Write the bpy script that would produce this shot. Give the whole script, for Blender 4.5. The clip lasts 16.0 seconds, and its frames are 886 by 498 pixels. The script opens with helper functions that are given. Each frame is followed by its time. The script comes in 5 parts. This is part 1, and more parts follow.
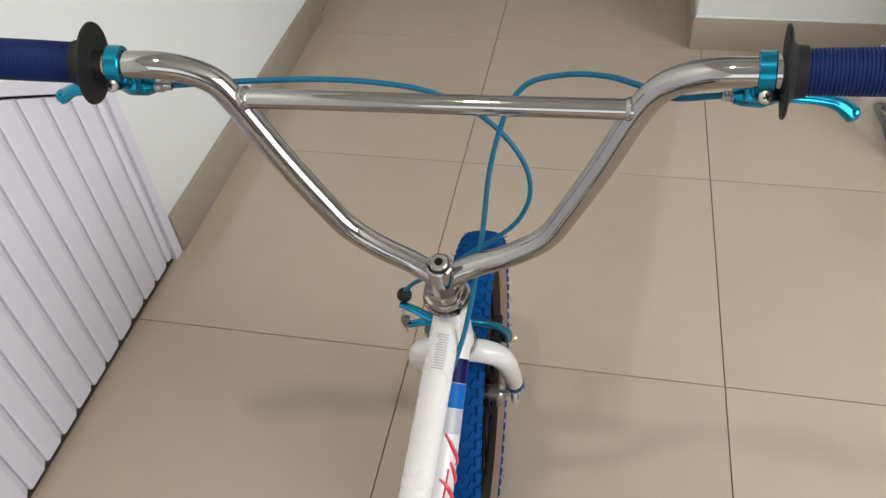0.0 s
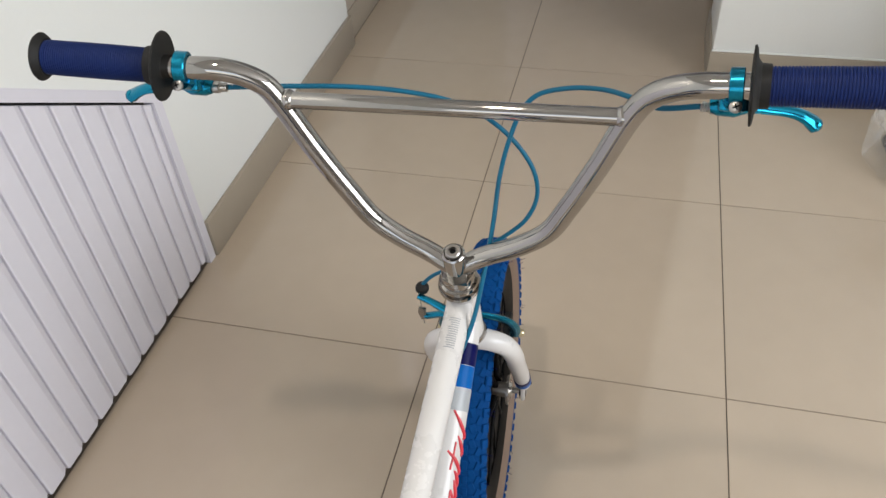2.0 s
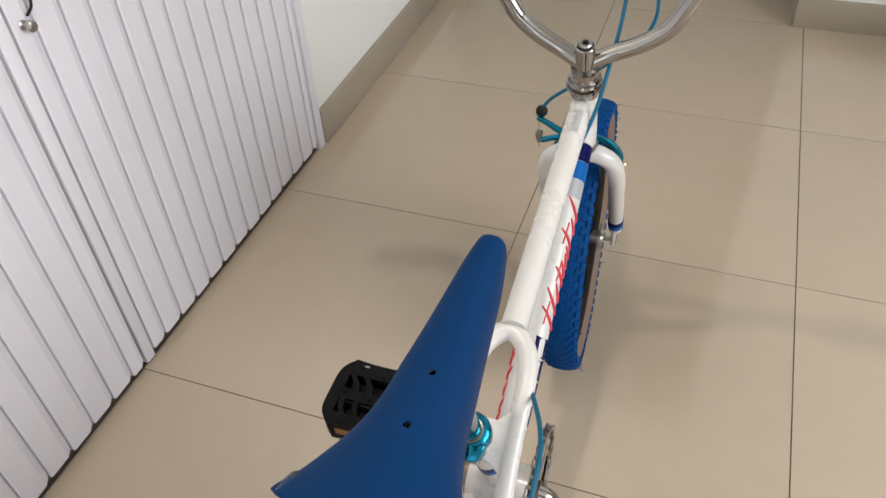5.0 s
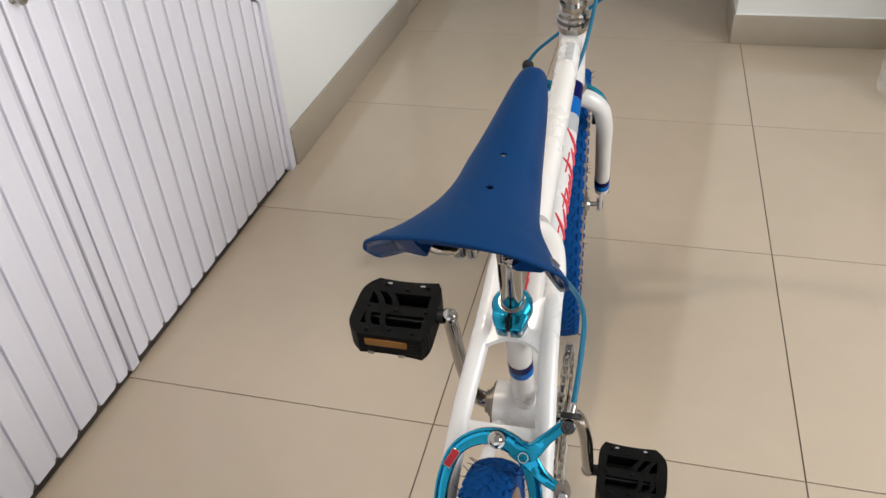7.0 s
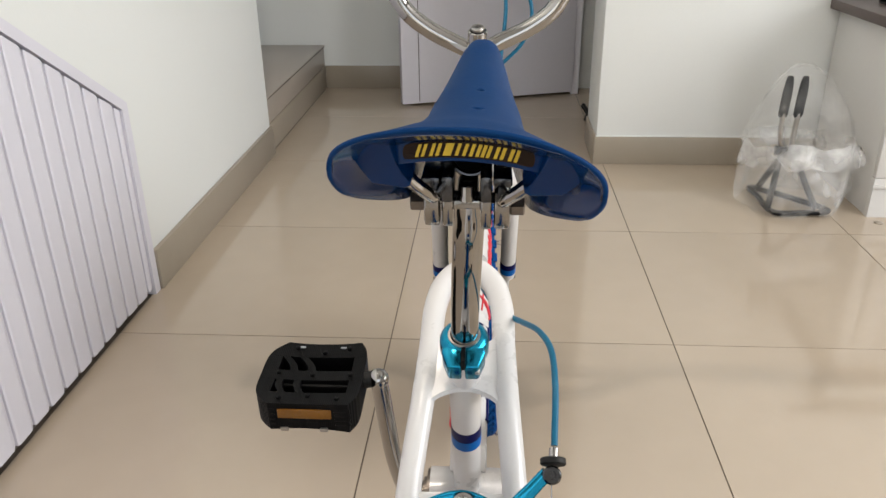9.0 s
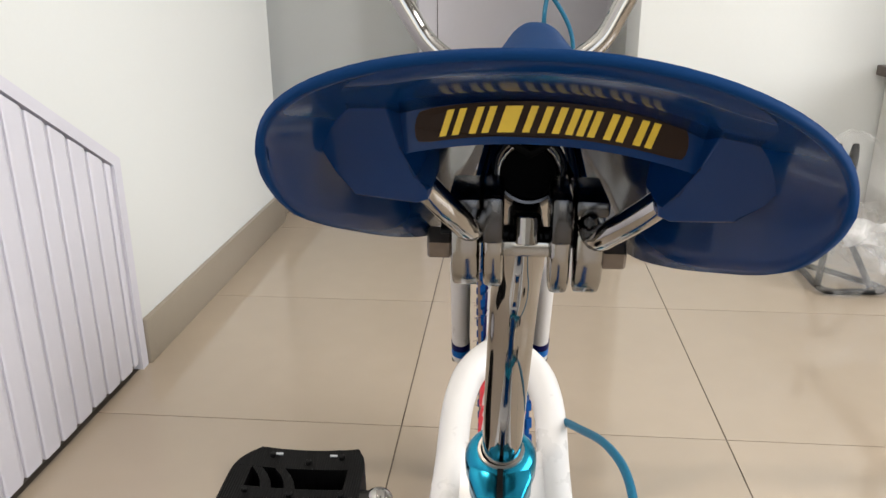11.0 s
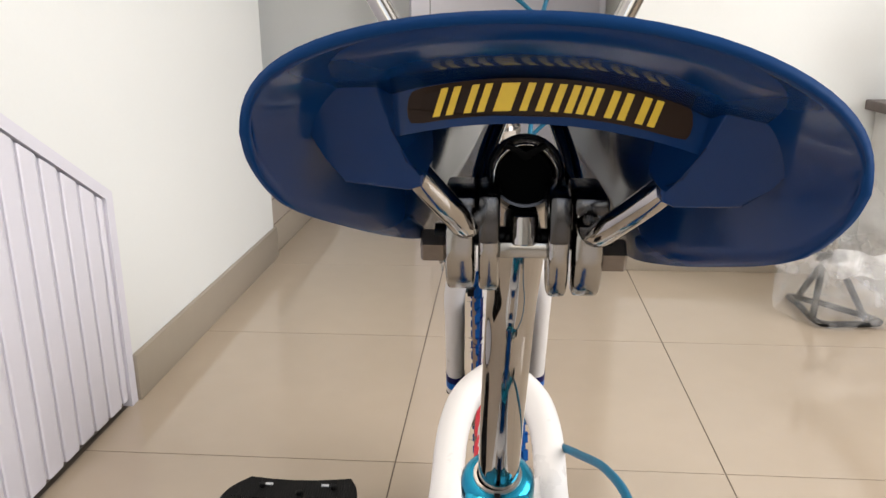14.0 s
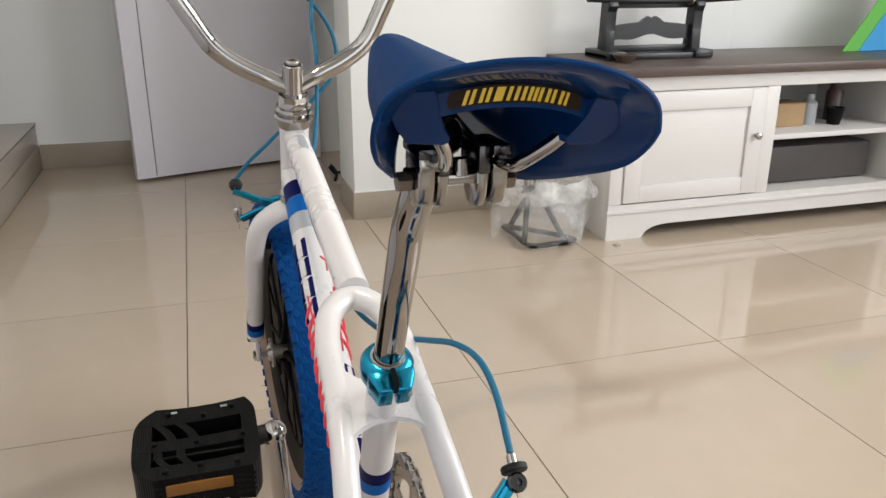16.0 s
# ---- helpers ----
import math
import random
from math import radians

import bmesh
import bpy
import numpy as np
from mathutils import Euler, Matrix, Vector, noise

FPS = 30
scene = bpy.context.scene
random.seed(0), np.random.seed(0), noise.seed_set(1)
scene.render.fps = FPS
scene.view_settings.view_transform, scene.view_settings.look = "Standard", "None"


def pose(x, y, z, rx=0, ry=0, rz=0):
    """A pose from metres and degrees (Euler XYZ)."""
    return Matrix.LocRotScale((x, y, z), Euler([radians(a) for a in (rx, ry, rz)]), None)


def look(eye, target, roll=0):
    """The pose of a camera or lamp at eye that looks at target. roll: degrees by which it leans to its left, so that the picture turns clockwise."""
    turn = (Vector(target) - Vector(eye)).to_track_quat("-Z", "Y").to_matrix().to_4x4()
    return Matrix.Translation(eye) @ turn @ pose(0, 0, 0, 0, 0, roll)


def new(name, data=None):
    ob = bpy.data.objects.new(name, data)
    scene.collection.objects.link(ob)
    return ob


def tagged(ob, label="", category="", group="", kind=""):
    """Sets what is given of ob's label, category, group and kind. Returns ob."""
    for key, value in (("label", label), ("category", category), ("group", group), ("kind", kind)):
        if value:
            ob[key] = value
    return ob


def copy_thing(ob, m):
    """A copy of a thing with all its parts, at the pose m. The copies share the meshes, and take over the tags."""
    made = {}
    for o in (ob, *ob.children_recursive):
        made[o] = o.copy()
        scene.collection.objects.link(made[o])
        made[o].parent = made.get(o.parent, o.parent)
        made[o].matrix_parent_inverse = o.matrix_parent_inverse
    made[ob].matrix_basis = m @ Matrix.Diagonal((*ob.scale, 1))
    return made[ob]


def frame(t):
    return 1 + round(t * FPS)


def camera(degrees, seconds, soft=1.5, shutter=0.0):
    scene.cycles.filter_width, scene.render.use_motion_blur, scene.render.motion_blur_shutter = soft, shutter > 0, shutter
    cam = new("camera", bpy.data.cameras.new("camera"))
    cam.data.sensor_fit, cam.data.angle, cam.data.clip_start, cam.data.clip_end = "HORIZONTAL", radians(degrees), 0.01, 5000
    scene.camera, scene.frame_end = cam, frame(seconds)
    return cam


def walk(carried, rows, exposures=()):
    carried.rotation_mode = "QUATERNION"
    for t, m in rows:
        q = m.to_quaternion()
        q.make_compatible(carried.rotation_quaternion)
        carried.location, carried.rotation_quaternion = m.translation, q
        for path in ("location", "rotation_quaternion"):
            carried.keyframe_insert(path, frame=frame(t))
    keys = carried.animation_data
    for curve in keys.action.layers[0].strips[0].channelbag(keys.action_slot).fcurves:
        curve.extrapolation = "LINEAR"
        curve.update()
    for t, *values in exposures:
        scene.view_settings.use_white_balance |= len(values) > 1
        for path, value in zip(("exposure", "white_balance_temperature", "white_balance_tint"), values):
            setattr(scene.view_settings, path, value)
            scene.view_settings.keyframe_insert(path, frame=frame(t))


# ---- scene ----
cam = camera(59.2, 16.0)
PATH = [
    (0, (0.081, -0.014, 1.236), (-0.275, 1.359, -0.174), -5.1),
    (0.5, (0.082, -0.031, 1.241), (-0.288, 1.359, -0.149), -4.5),
    (1, (0.089, -0.048, 1.254), (-0.296, 1.36, -0.112), -4.4),
    (1.5, (0.099, -0.067, 1.261), (-0.302, 1.346, -0.098), -4.8),
    (2, (0.111, -0.104, 1.271), (-0.31, 1.309, -0.081), -4.6),
    (2.5, (0.121, -0.16, 1.277), (-0.322, 1.26, -0.06), -4.1),
    (3, (0.13, -0.201, 1.286), (-0.355, 1.229, -0.026), -3.4),
    (3.5, (0.142, -0.24, 1.272), (-0.403, 1.182, -0.024), -2.3),
    (4, (0.147, -0.278, 1.249), (-0.442, 1.109, -0.066), -1.8),
    (4.5, (0.12, -0.339, 1.217), (-0.463, 1.026, -0.124), -2.6),
    (5, (0.096, -0.411, 1.188), (-0.451, 0.962, -0.159), -3.5),
    (5.2, (0.088, -0.441, 1.178), (-0.444, 0.947, -0.16), -3.7),
    (7.3, (0.028, -0.571, 1.015), (-0.364, 1.001, -0.158), -4.6),
    (7.5, (0.012, -0.575, 1.001), (-0.309, 1.007, -0.179), -5.2),
    (8, (-0.01, -0.583, 0.978), (-0.189, 1.04, -0.177), -5.2),
    (8.5, (-0.021, -0.587, 0.942), (-0.134, 1.146, -0.05), -2.4),
    (9, (-0.031, -0.535, 0.878), (-0.15, 1.278, 0.04), -0.7),
    (9.5, (-0.045, -0.455, 0.848), (-0.201, 1.373, 0.053), 0.1),
    (10, (-0.0530, -0.4005, 0.819), (-0.2090, 1.453, 0.071), -0.2),
    (12.5, (-0.043, -0.3650, 0.795), (-0.212, 1.548, 0.204), -0.1),
    (13, (-0.046, -0.3650, 0.79), (-0.206, 1.55, 0.21), -0.2),
    (13.5, (-0.046, -0.3670, 0.796), (-0.221, 1.547, 0.211), 0.0),
    (14, (-0.05, -0.3680, 0.79), (-0.2, 1.551, 0.222), -0.3),
    (14.5, (-0.046, -0.3662, 0.789), (-0.146, 1.555, 0.222), -0.4),
    (15, (-0.067, -0.3860, 0.793), (-0.014, 1.526, 0.193), 0.5),
    (15.5, (-0.104, -0.4430, 0.81), (0.217, 1.442, 0.185), 2.1),
    (16, (-0.165, -0.5000, 0.82), (0.404, 1.305, 0.151), 0.2),
]
walk(cam, [(t, look(eye, target, roll)) for t, eye, target, roll in PATH],
     exposures=[(0, -0.05, 6650, 12), (4, -0.05, 6650, 11.5), (5, -0.05, 6850, 12), (7.5, 0.08, 6800, 12), (9, 0.12, 6800, 12), (10, 0.18, 6750, 11), (12.5, 0.36, 6950, 15), (14.5, 0.36, 6900, 15), (16, 0.14, 6750, 13.5)])

# ---- light ----
world = bpy.data.worlds.new("sky")
scene.world = world
world.use_nodes = True
wn = world.node_tree
sky = wn.nodes.new("ShaderNodeTexSky")
sky.sky_type = 'NISHITA'
sky.sun_disc = False
sky.sun_elevation = radians(45)
sky.sun_rotation = radians(200)
wn.links.new(sky.outputs[0], wn.nodes["Background"].inputs[0])
wn.nodes["Background"].inputs[1].default_value = 0.12


def area(name, eye, target, sx, sy, watts, colour):
    data = bpy.data.lights.new(name, 'AREA')
    data.shape = 'RECTANGLE'
    data.size, data.size_y, data.energy, data.color = sx, sy, watts, colour
    ob = new(name, data)
    ob.matrix_world = look(eye, target)
    return ob


area("window_light", (0.6, -3.92, 1.5), (0.6, 0, 1.2), 3.0, 2.0, 20, (0.9, 0.96, 1.0))
area("side_window_light", (2.92, -0.5, 1.72), (0, -0.5, 1.72), 2.4, 1.9, 112, (0.93, 0.97, 1.0))
# unseen source added over the stairs to brighten the passage
area("passage_fill_light", (-1.51, 2.7, 2.86), (-1.3, 2.75, 0), 1.0, 1.0, 2.5, (0.96, 0.98, 1.0))
area("ceiling_lamp_light", (-0.26, -0.11, 2.72), (-0.26, -0.11, 0), 0.09, 0.09, 16.0, (1.0, 0.92, 0.82))


# ---- materials ----
def material(name, colour, rough=0.5, metal=0.0, spread=0.06, scale=6.0, fine=90.0, bump=0.02, coat=0.0, rough_spread=0.08, random_tint=0.0, spec=0.5):
    """A Principled surface whose colour, gloss and relief vary at a broad and a fine scale."""
    m = bpy.data.materials.new(name)
    m.use_nodes = True
    t = m.node_tree
    b = t.nodes["Principled BSDF"]
    co = t.nodes.new("ShaderNodeTexCoord")
    big, small = t.nodes.new("ShaderNodeTexNoise"), t.nodes.new("ShaderNodeTexNoise")
    for n, sc, det in ((big, scale, 4), (small, fine, 3)):
        n.inputs["Scale"].default_value, n.inputs["Detail"].default_value = sc, det
        t.links.new(co.outputs["Object"], n.inputs["Vector"])
    add = t.nodes.new("ShaderNodeMath")
    add.operation = 'MULTIPLY_ADD'
    t.links.new(small.outputs[0], add.inputs[0])
    add.inputs[1].default_value = 0.4
    t.links.new(big.outputs[0], add.inputs[2])
    ramp = t.nodes.new("ShaderNodeMapRange")
    t.links.new(add.outputs[0], ramp.inputs[0])
    ramp.inputs[1].default_value, ramp.inputs[2].default_value = 0.35, 1.05
    ramp.inputs[3].default_value, ramp.inputs[4].default_value = 1 - spread, 1 + spread
    mul = t.nodes.new("ShaderNodeVectorMath")
    mul.operation = 'SCALE'
    mul.inputs[0].default_value = colour
    if random_tint:
        info = t.nodes.new("ShaderNodeObjectInfo")
        rr = t.nodes.new("ShaderNodeMapRange")
        t.links.new(info.outputs["Random"], rr.inputs[0])
        rr.inputs[3].default_value, rr.inputs[4].default_value = 1 - random_tint, 1 + random_tint
        both = t.nodes.new("ShaderNodeMath")
        both.operation = 'MULTIPLY'
        t.links.new(ramp.outputs[0], both.inputs[0])
        t.links.new(rr.outputs[0], both.inputs[1])
        t.links.new(both.outputs[0], mul.inputs["Scale"])
    else:
        t.links.new(ramp.outputs[0], mul.inputs["Scale"])
    t.links.new(mul.outputs[0], b.inputs["Base Color"])
    rg = t.nodes.new("ShaderNodeMapRange")
    t.links.new(add.outputs[0], rg.inputs[0])
    rg.inputs[1].default_value, rg.inputs[2].default_value = 0.35, 1.05
    rg.inputs[3].default_value, rg.inputs[4].default_value = max(0.01, rough * (1 - rough_spread)), rough * (1 + rough_spread)
    t.links.new(rg.outputs[0], b.inputs["Roughness"])
    b.inputs["Metallic"].default_value = metal
    b.inputs["Specular IOR Level"].default_value = spec
    b.inputs["Coat Weight"].default_value = coat
    b.inputs["Coat Roughness"].default_value = 0.08
    if bump:
        bp = t.nodes.new("ShaderNodeBump")
        bp.inputs["Strength"].default_value, bp.inputs["Distance"].default_value = bump, 0.002
        t.links.new(small.outputs[0], bp.inputs["Height"])
        t.links.new(bp.outputs[0], b.inputs["Normal"])
    return m


M_WALL = material("wall_paint", (0.765, 0.782, 0.765), 0.6, spread=0.02, scale=1.2, fine=160, bump=0.08)
# unseen walls: white paint darkened to dim what the chrome reflects
M_WALL_DIM = material("wall_paint_dimmed", (0.52, 0.51, 0.49), 0.7, spread=0.04, scale=1.2, fine=160, bump=0.08)
# unseen ceiling, kept greyer than white for the same dimmer reflections
M_CEIL = material("ceiling_paint", (0.6, 0.59, 0.57), 0.8, spread=0.02, scale=1.0, fine=120, bump=0.05)
M_TILE = material("floor_tile", (0.450, 0.370, 0.2855), 0.085, spec=0.85, spread=0.05, scale=1.6, fine=14, bump=0.012, rough_spread=0.25, random_tint=0.02)
M_GROUT = material("grout", (0.12, 0.095, 0.075), 0.9, spread=0.15, scale=8)
M_SKIRT = material("skirting_tile", (0.325, 0.28, 0.222), 0.32, spread=0.05, scale=2.5, fine=30)
M_STEP = material("step_tile", (0.38, 0.33, 0.28), 0.3, spread=0.07, scale=3, fine=40)
M_LILAC = material("door_paint", (0.700, 0.690, 0.755), 0.42, spread=0.03, scale=3, fine=60, bump=0.05)
# shade of the gap under the cupboard doors, put into a mottled grey-brown
M_FOOT_GAP = material("gap_strip", (0.13, 0.112, 0.095), 0.9, spread=0.35, scale=14, fine=90, bump=0.1)
# near-black for joints, and for the shade of unlit spaces
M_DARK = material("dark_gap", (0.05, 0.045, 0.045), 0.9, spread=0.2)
M_CHROME = material("chrome", (0.37, 0.355, 0.34), 0.045, 1.0, spread=0.02, scale=20, fine=200, bump=0.004, rough_spread=0.4)
M_STEEL = material("steel", (0.42, 0.4, 0.375), 0.3, 1.0, spread=0.1, scale=30, fine=220)
M_TEAL = material("teal_anodised", (0.006, 0.215, 0.345), 0.2, 0.9, spread=0.04, scale=20, fine=150, bump=0.006)
M_CABLE = material("teal_cable", (0.002, 0.105, 0.19), 0.4, spec=0.25, spread=0.05, scale=12, fine=120, bump=0.01)
M_WHITE = material("white_enamel", (0.60, 0.588, 0.578), 0.28, spread=0.015, scale=8, fine=90, bump=0.0, coat=0.3)
M_SADDLE = material("blue_saddle", (0.0013, 0.029, 0.106), 0.55, spec=0.07, spread=0.06, scale=12, fine=260, bump=0.04)
# same plastic, glossier; shade of the underside is put into the deeper blue
M_SADDLE_IN = material("blue_saddle_shaded_inside", (0.0016, 0.023, 0.092), 0.13, spec=0.22, spread=0.06, scale=12, fine=200, bump=0.015)
M_RUBBER = material("blue_rubber", (0.0009, 0.047, 0.180), 0.65, spec=0.06, spread=0.1, scale=14, fine=160, bump=0.1)
M_GRIP = material("blue_grip", (0.004, 0.016, 0.095), 0.55, spec=0.22, spread=0.08, scale=16, fine=140, bump=0.05)
M_TAN = material("tan_sidewall", (0.19, 0.13, 0.095), 0.6, spread=0.12, scale=10, fine=120, bump=0.06)
M_BLACK = material("black_plastic", (0.0022, 0.0022, 0.0024), 0.45, spec=0.15, spread=0.2, scale=20, fine=200, bump=0.05)
M_PEDAL = material("ribbed_black_plastic", (0.0026, 0.0026, 0.0028), 0.5, spec=0.11, spread=0.2, scale=20, fine=200, bump=0.0)
_pt = M_PEDAL.node_tree
_wave, _wb, _wc = _pt.nodes.new("ShaderNodeTexWave"), _pt.nodes.new("ShaderNodeBump"), _pt.nodes.new("ShaderNodeTexCoord")
_wave.bands_direction = 'X'
_wave.inputs["Scale"].default_value, _wave.inputs["Distortion"].default_value = 180.0, 0.4
_wb.inputs["Strength"].default_value, _wb.inputs["Distance"].default_value = 0.35, 0.0008
_pt.links.new(_wc.outputs["Object"], _wave.inputs["Vector"])
_pt.links.new(_wave.outputs["Fac"], _wb.inputs["Height"])
_pt.links.new(_wb.outputs[0], _pt.nodes["Principled BSDF"].inputs["Normal"])
M_BRUBBER = material("black_rubber", (0.007, 0.0068, 0.0065), 0.6, spec=0.3, spread=0.2, scale=20, fine=180, bump=0.05)
M_RIM = material("black_rim", (0.002, 0.002, 0.0022), 0.55, 0.0, spec=0.1, spread=0.15, scale=20)
M_ORANGE = material("orange_reflector", (0.17, 0.068, 0.007), 0.22, spread=0.12, scale=60, fine=400, bump=0.2)
M_RED = material("red_print", (0.6, 0.03, 0.045), 0.35, spread=0.04)
M_NAVY = material("navy_print", (0.0012, 0.0030, 0.062), 0.35, spec=0.08, spread=0.04)
M_BLUEP = material("blue_print", (0.0006, 0.105, 0.38), 0.35, spec=0.08, spread=0.04)
M_GREYP = material("grey_print", (0.36, 0.38, 0.40), 0.35, spread=0.04)
M_YELLOW = material("yellow_print", (0.66, 0.44, 0.024), 0.45, spread=0.08, scale=200, fine=600)
M_LABEL = material("dark_label", (0.019, 0.009, 0.0045), 0.5, spread=0.15, spec=0.15)
M_BADGE = material("badge_red", (0.27, 0.008, 0.016), 0.35, spread=0.05, spec=0.3)
M_DARKCHROME = material("dull_chrome", (0.3, 0.29, 0.275), 0.16, 1.0, spread=0.12, scale=40, fine=240, bump=0.01, rough_spread=0.4)
M_GUNMETAL = material("dark_plated_steel", (0.075, 0.075, 0.078), 0.22, 1.0, spread=0.2, scale=40, fine=240, bump=0.02, rough_spread=0.4)
M_WORN = material("worn_steel", (0.2, 0.17, 0.145), 0.42, 0.9, spread=0.25, scale=60, fine=300, bump=0.08)
M_CABINET = material("white_cabinet_paint", (0.64, 0.627, 0.605), 0.4, spread=0.03, scale=3, fine=70, bump=0.04)
M_WALNUT = material("dark_wood", (0.075, 0.05, 0.042), 0.4, spread=0.3, scale=5, fine=60, bump=0.05)
M_STAND = material("black_lacquer", (0.012, 0.014, 0.016), 0.35, spread=0.2)
M_CARD = material("cardboard", (0.42, 0.28, 0.15), 0.8, spread=0.1, scale=12)
M_GREEN = material("green_card", (0.1, 0.42, 0.06), 0.5, spread=0.05)
M_SKYB = material("blue_card", (0.03, 0.3, 0.62), 0.5, spread=0.05)
M_BRASS = material("brass", (0.55, 0.47, 0.3), 0.3, 1.0, spread=0.1)

M_SHELF_BLOCK = material("grey_brown_block", (0.07, 0.062, 0.058), 0.5, spread=0.1)


def plastic_film(name, lo, hi):
    """Thin crumpled film: patches that veil and patches that let light through."""
    m = bpy.data.materials.new(name)
    m.use_nodes = True
    t = m.node_tree
    b = t.nodes["Principled BSDF"]
    b.inputs["Base Color"].default_value = (0.93, 0.93, 0.92, 1)
    b.inputs["Roughness"].default_value = 0.14
    crease, relief = t.nodes.new("ShaderNodeTexVoronoi"), t.nodes.new("ShaderNodeBump")
    crease.inputs["Scale"].default_value = 26
    relief.inputs["Strength"].default_value, relief.inputs["Distance"].default_value = 0.7, 0.012
    t.links.new(crease.outputs["Distance"], relief.inputs["Height"])
    t.links.new(relief.outputs[0], b.inputs["Normal"])
    mix, clear = t.nodes.new("ShaderNodeMixShader"), t.nodes.new("ShaderNodeBsdfTransparent")
    n = t.nodes.new("ShaderNodeTexNoise")
    n.inputs["Scale"].default_value, n.inputs["Detail"].default_value = 11, 5
    co = t.nodes.new("ShaderNodeTexCoord")
    t.links.new(co.outputs["Object"], n.inputs["Vector"])
    t.links.new(co.outputs["Object"], crease.inputs["Vector"])
    r = t.nodes.new("ShaderNodeMapRange")
    r.inputs[1].default_value, r.inputs[2].default_value, r.inputs[3].default_value, r.inputs[4].default_value = 0.35, 0.72, lo, hi
    t.links.new(n.outputs[0], r.inputs[0])
    t.links.new(r.outputs[0], mix.inputs[0])
    t.links.new(clear.outputs[0], mix.inputs[1])
    t.links.new(b.outputs[0], mix.inputs[2])
    t.links.new(mix.outputs[0], t.nodes["Material Output"].inputs[0])
    return m


M_BAG = plastic_film("clear_plastic", 0.004, 0.14)
M_BAG_LOW = plastic_film("hazy_plastic", 0.09, 0.34)
M_BAG_FOLD = plastic_film("folded_plastic", 0.05, 0.62)

M_GLASS = bpy.data.materials.new("window_glass")
M_GLASS.use_nodes = True
M_GLASS.node_tree.nodes["Principled BSDF"].inputs["Transmission Weight"].default_value = 1.0
M_GLASS.node_tree.nodes["Principled BSDF"].inputs["Roughness"].default_value = 0.0


# ---- mesh helpers ----
def sharpen(bm, degrees=38):
    for f in bm.faces:
        f.smooth = True
    for e in bm.edges:
        if len(e.link_faces) == 2 and e.calc_face_angle(0) > radians(degrees):
            e.smooth = False


def part(name, bm, mat, parent=None, label="", smooth=True):
    bmesh.ops.recalc_face_normals(bm, faces=bm.faces)
    if smooth:
        sharpen(bm)
    me = bpy.data.meshes.new(name)
    bm.to_mesh(me)
    bm.free()
    me.materials.append(mat)
    ob = new(name, me)
    if parent:
        ob.parent = parent
    if label:
        ob["label"] = label
    return ob


def thing(name, label, category, at=(0, 0, 0), group="", kind=""):
    ob = new(name)
    ob.location = at
    ob.empty_display_size = 0.05
    return tagged(ob, label, category, group, kind)


def box(bm, x0, x1, y0, y1, z0, z1, bevel=0.0, seg=2, m=None):
    mat = Matrix.Translation(((x0 + x1) / 2, (y0 + y1) / 2, (z0 + z1) / 2)) @ Matrix.Diagonal((x1 - x0, y1 - y0, z1 - z0, 1))
    got = bmesh.ops.create_cube(bm, size=1, matrix=(m @ mat) if m else mat)
    if bevel:
        edges = {e for v in got["verts"] for e in v.link_edges}
        bmesh.ops.bevel(bm, geom=list(edges), offset=bevel, segments=seg, profile=0.5, affect='EDGES')
    return bm


def prism(bm, outline, lift, bevel=0.0):
    """A solid from a closed outline of 3D points, pushed along the vector lift."""
    lower = [bm.verts.new(p) for p in outline]
    upper = [bm.verts.new(Vector(p) + Vector(lift)) for p in outline]
    n = len(outline)
    faces = [bm.faces.new(lower), bm.faces.new(upper[::-1])]
    for a in range(n):
        faces.append(bm.faces.new((lower[a], upper[a], upper[(a + 1) % n], lower[(a + 1) % n])))
    if bevel:
        edges = {e for f in faces for e in f.edges}
        bmesh.ops.bevel(bm, geom=list(edges), offset=bevel, segments=2, profile=0.5, affect='EDGES')
    return bm


def curve(points, steps=8, closed=False):
    """A smooth line through the points (Catmull-Rom)."""
    ps = [Vector(p) for p in points]
    n, out = len(ps), []
    for a in range(n if closed else n - 1):
        p1, p2 = ps[a], ps[(a + 1) % n]
        p0 = ps[a - 1] if closed or a > 0 else p1 * 2 - p2
        p3 = ps[(a + 2) % n] if closed or a + 2 < n else p2 * 2 - p1
        d0, d1, d2 = ((q - p).length ** 0.5 + 1e-9 for p, q in ((p0, p1), (p1, p2), (p2, p3)))
        m1 = (p2 - p1) / d1 - (p2 - p0) / (d0 + d1) + (p1 - p0) / d0
        m2 = (p3 - p2) / d2 - (p3 - p1) / (d1 + d2) + (p2 - p1) / d1
        m1, m2 = m1 * d1, m2 * d1
        for k in range(steps):
            t = k / steps
            out.append(p1 * (2 * t ** 3 - 3 * t * t + 1) + m1 * (t ** 3 - 2 * t * t + t) + p2 * (3 * t * t - 2 * t ** 3) + m2 * (t ** 3 - t * t))
    if not closed:
        out.append(ps[-1])
    return out


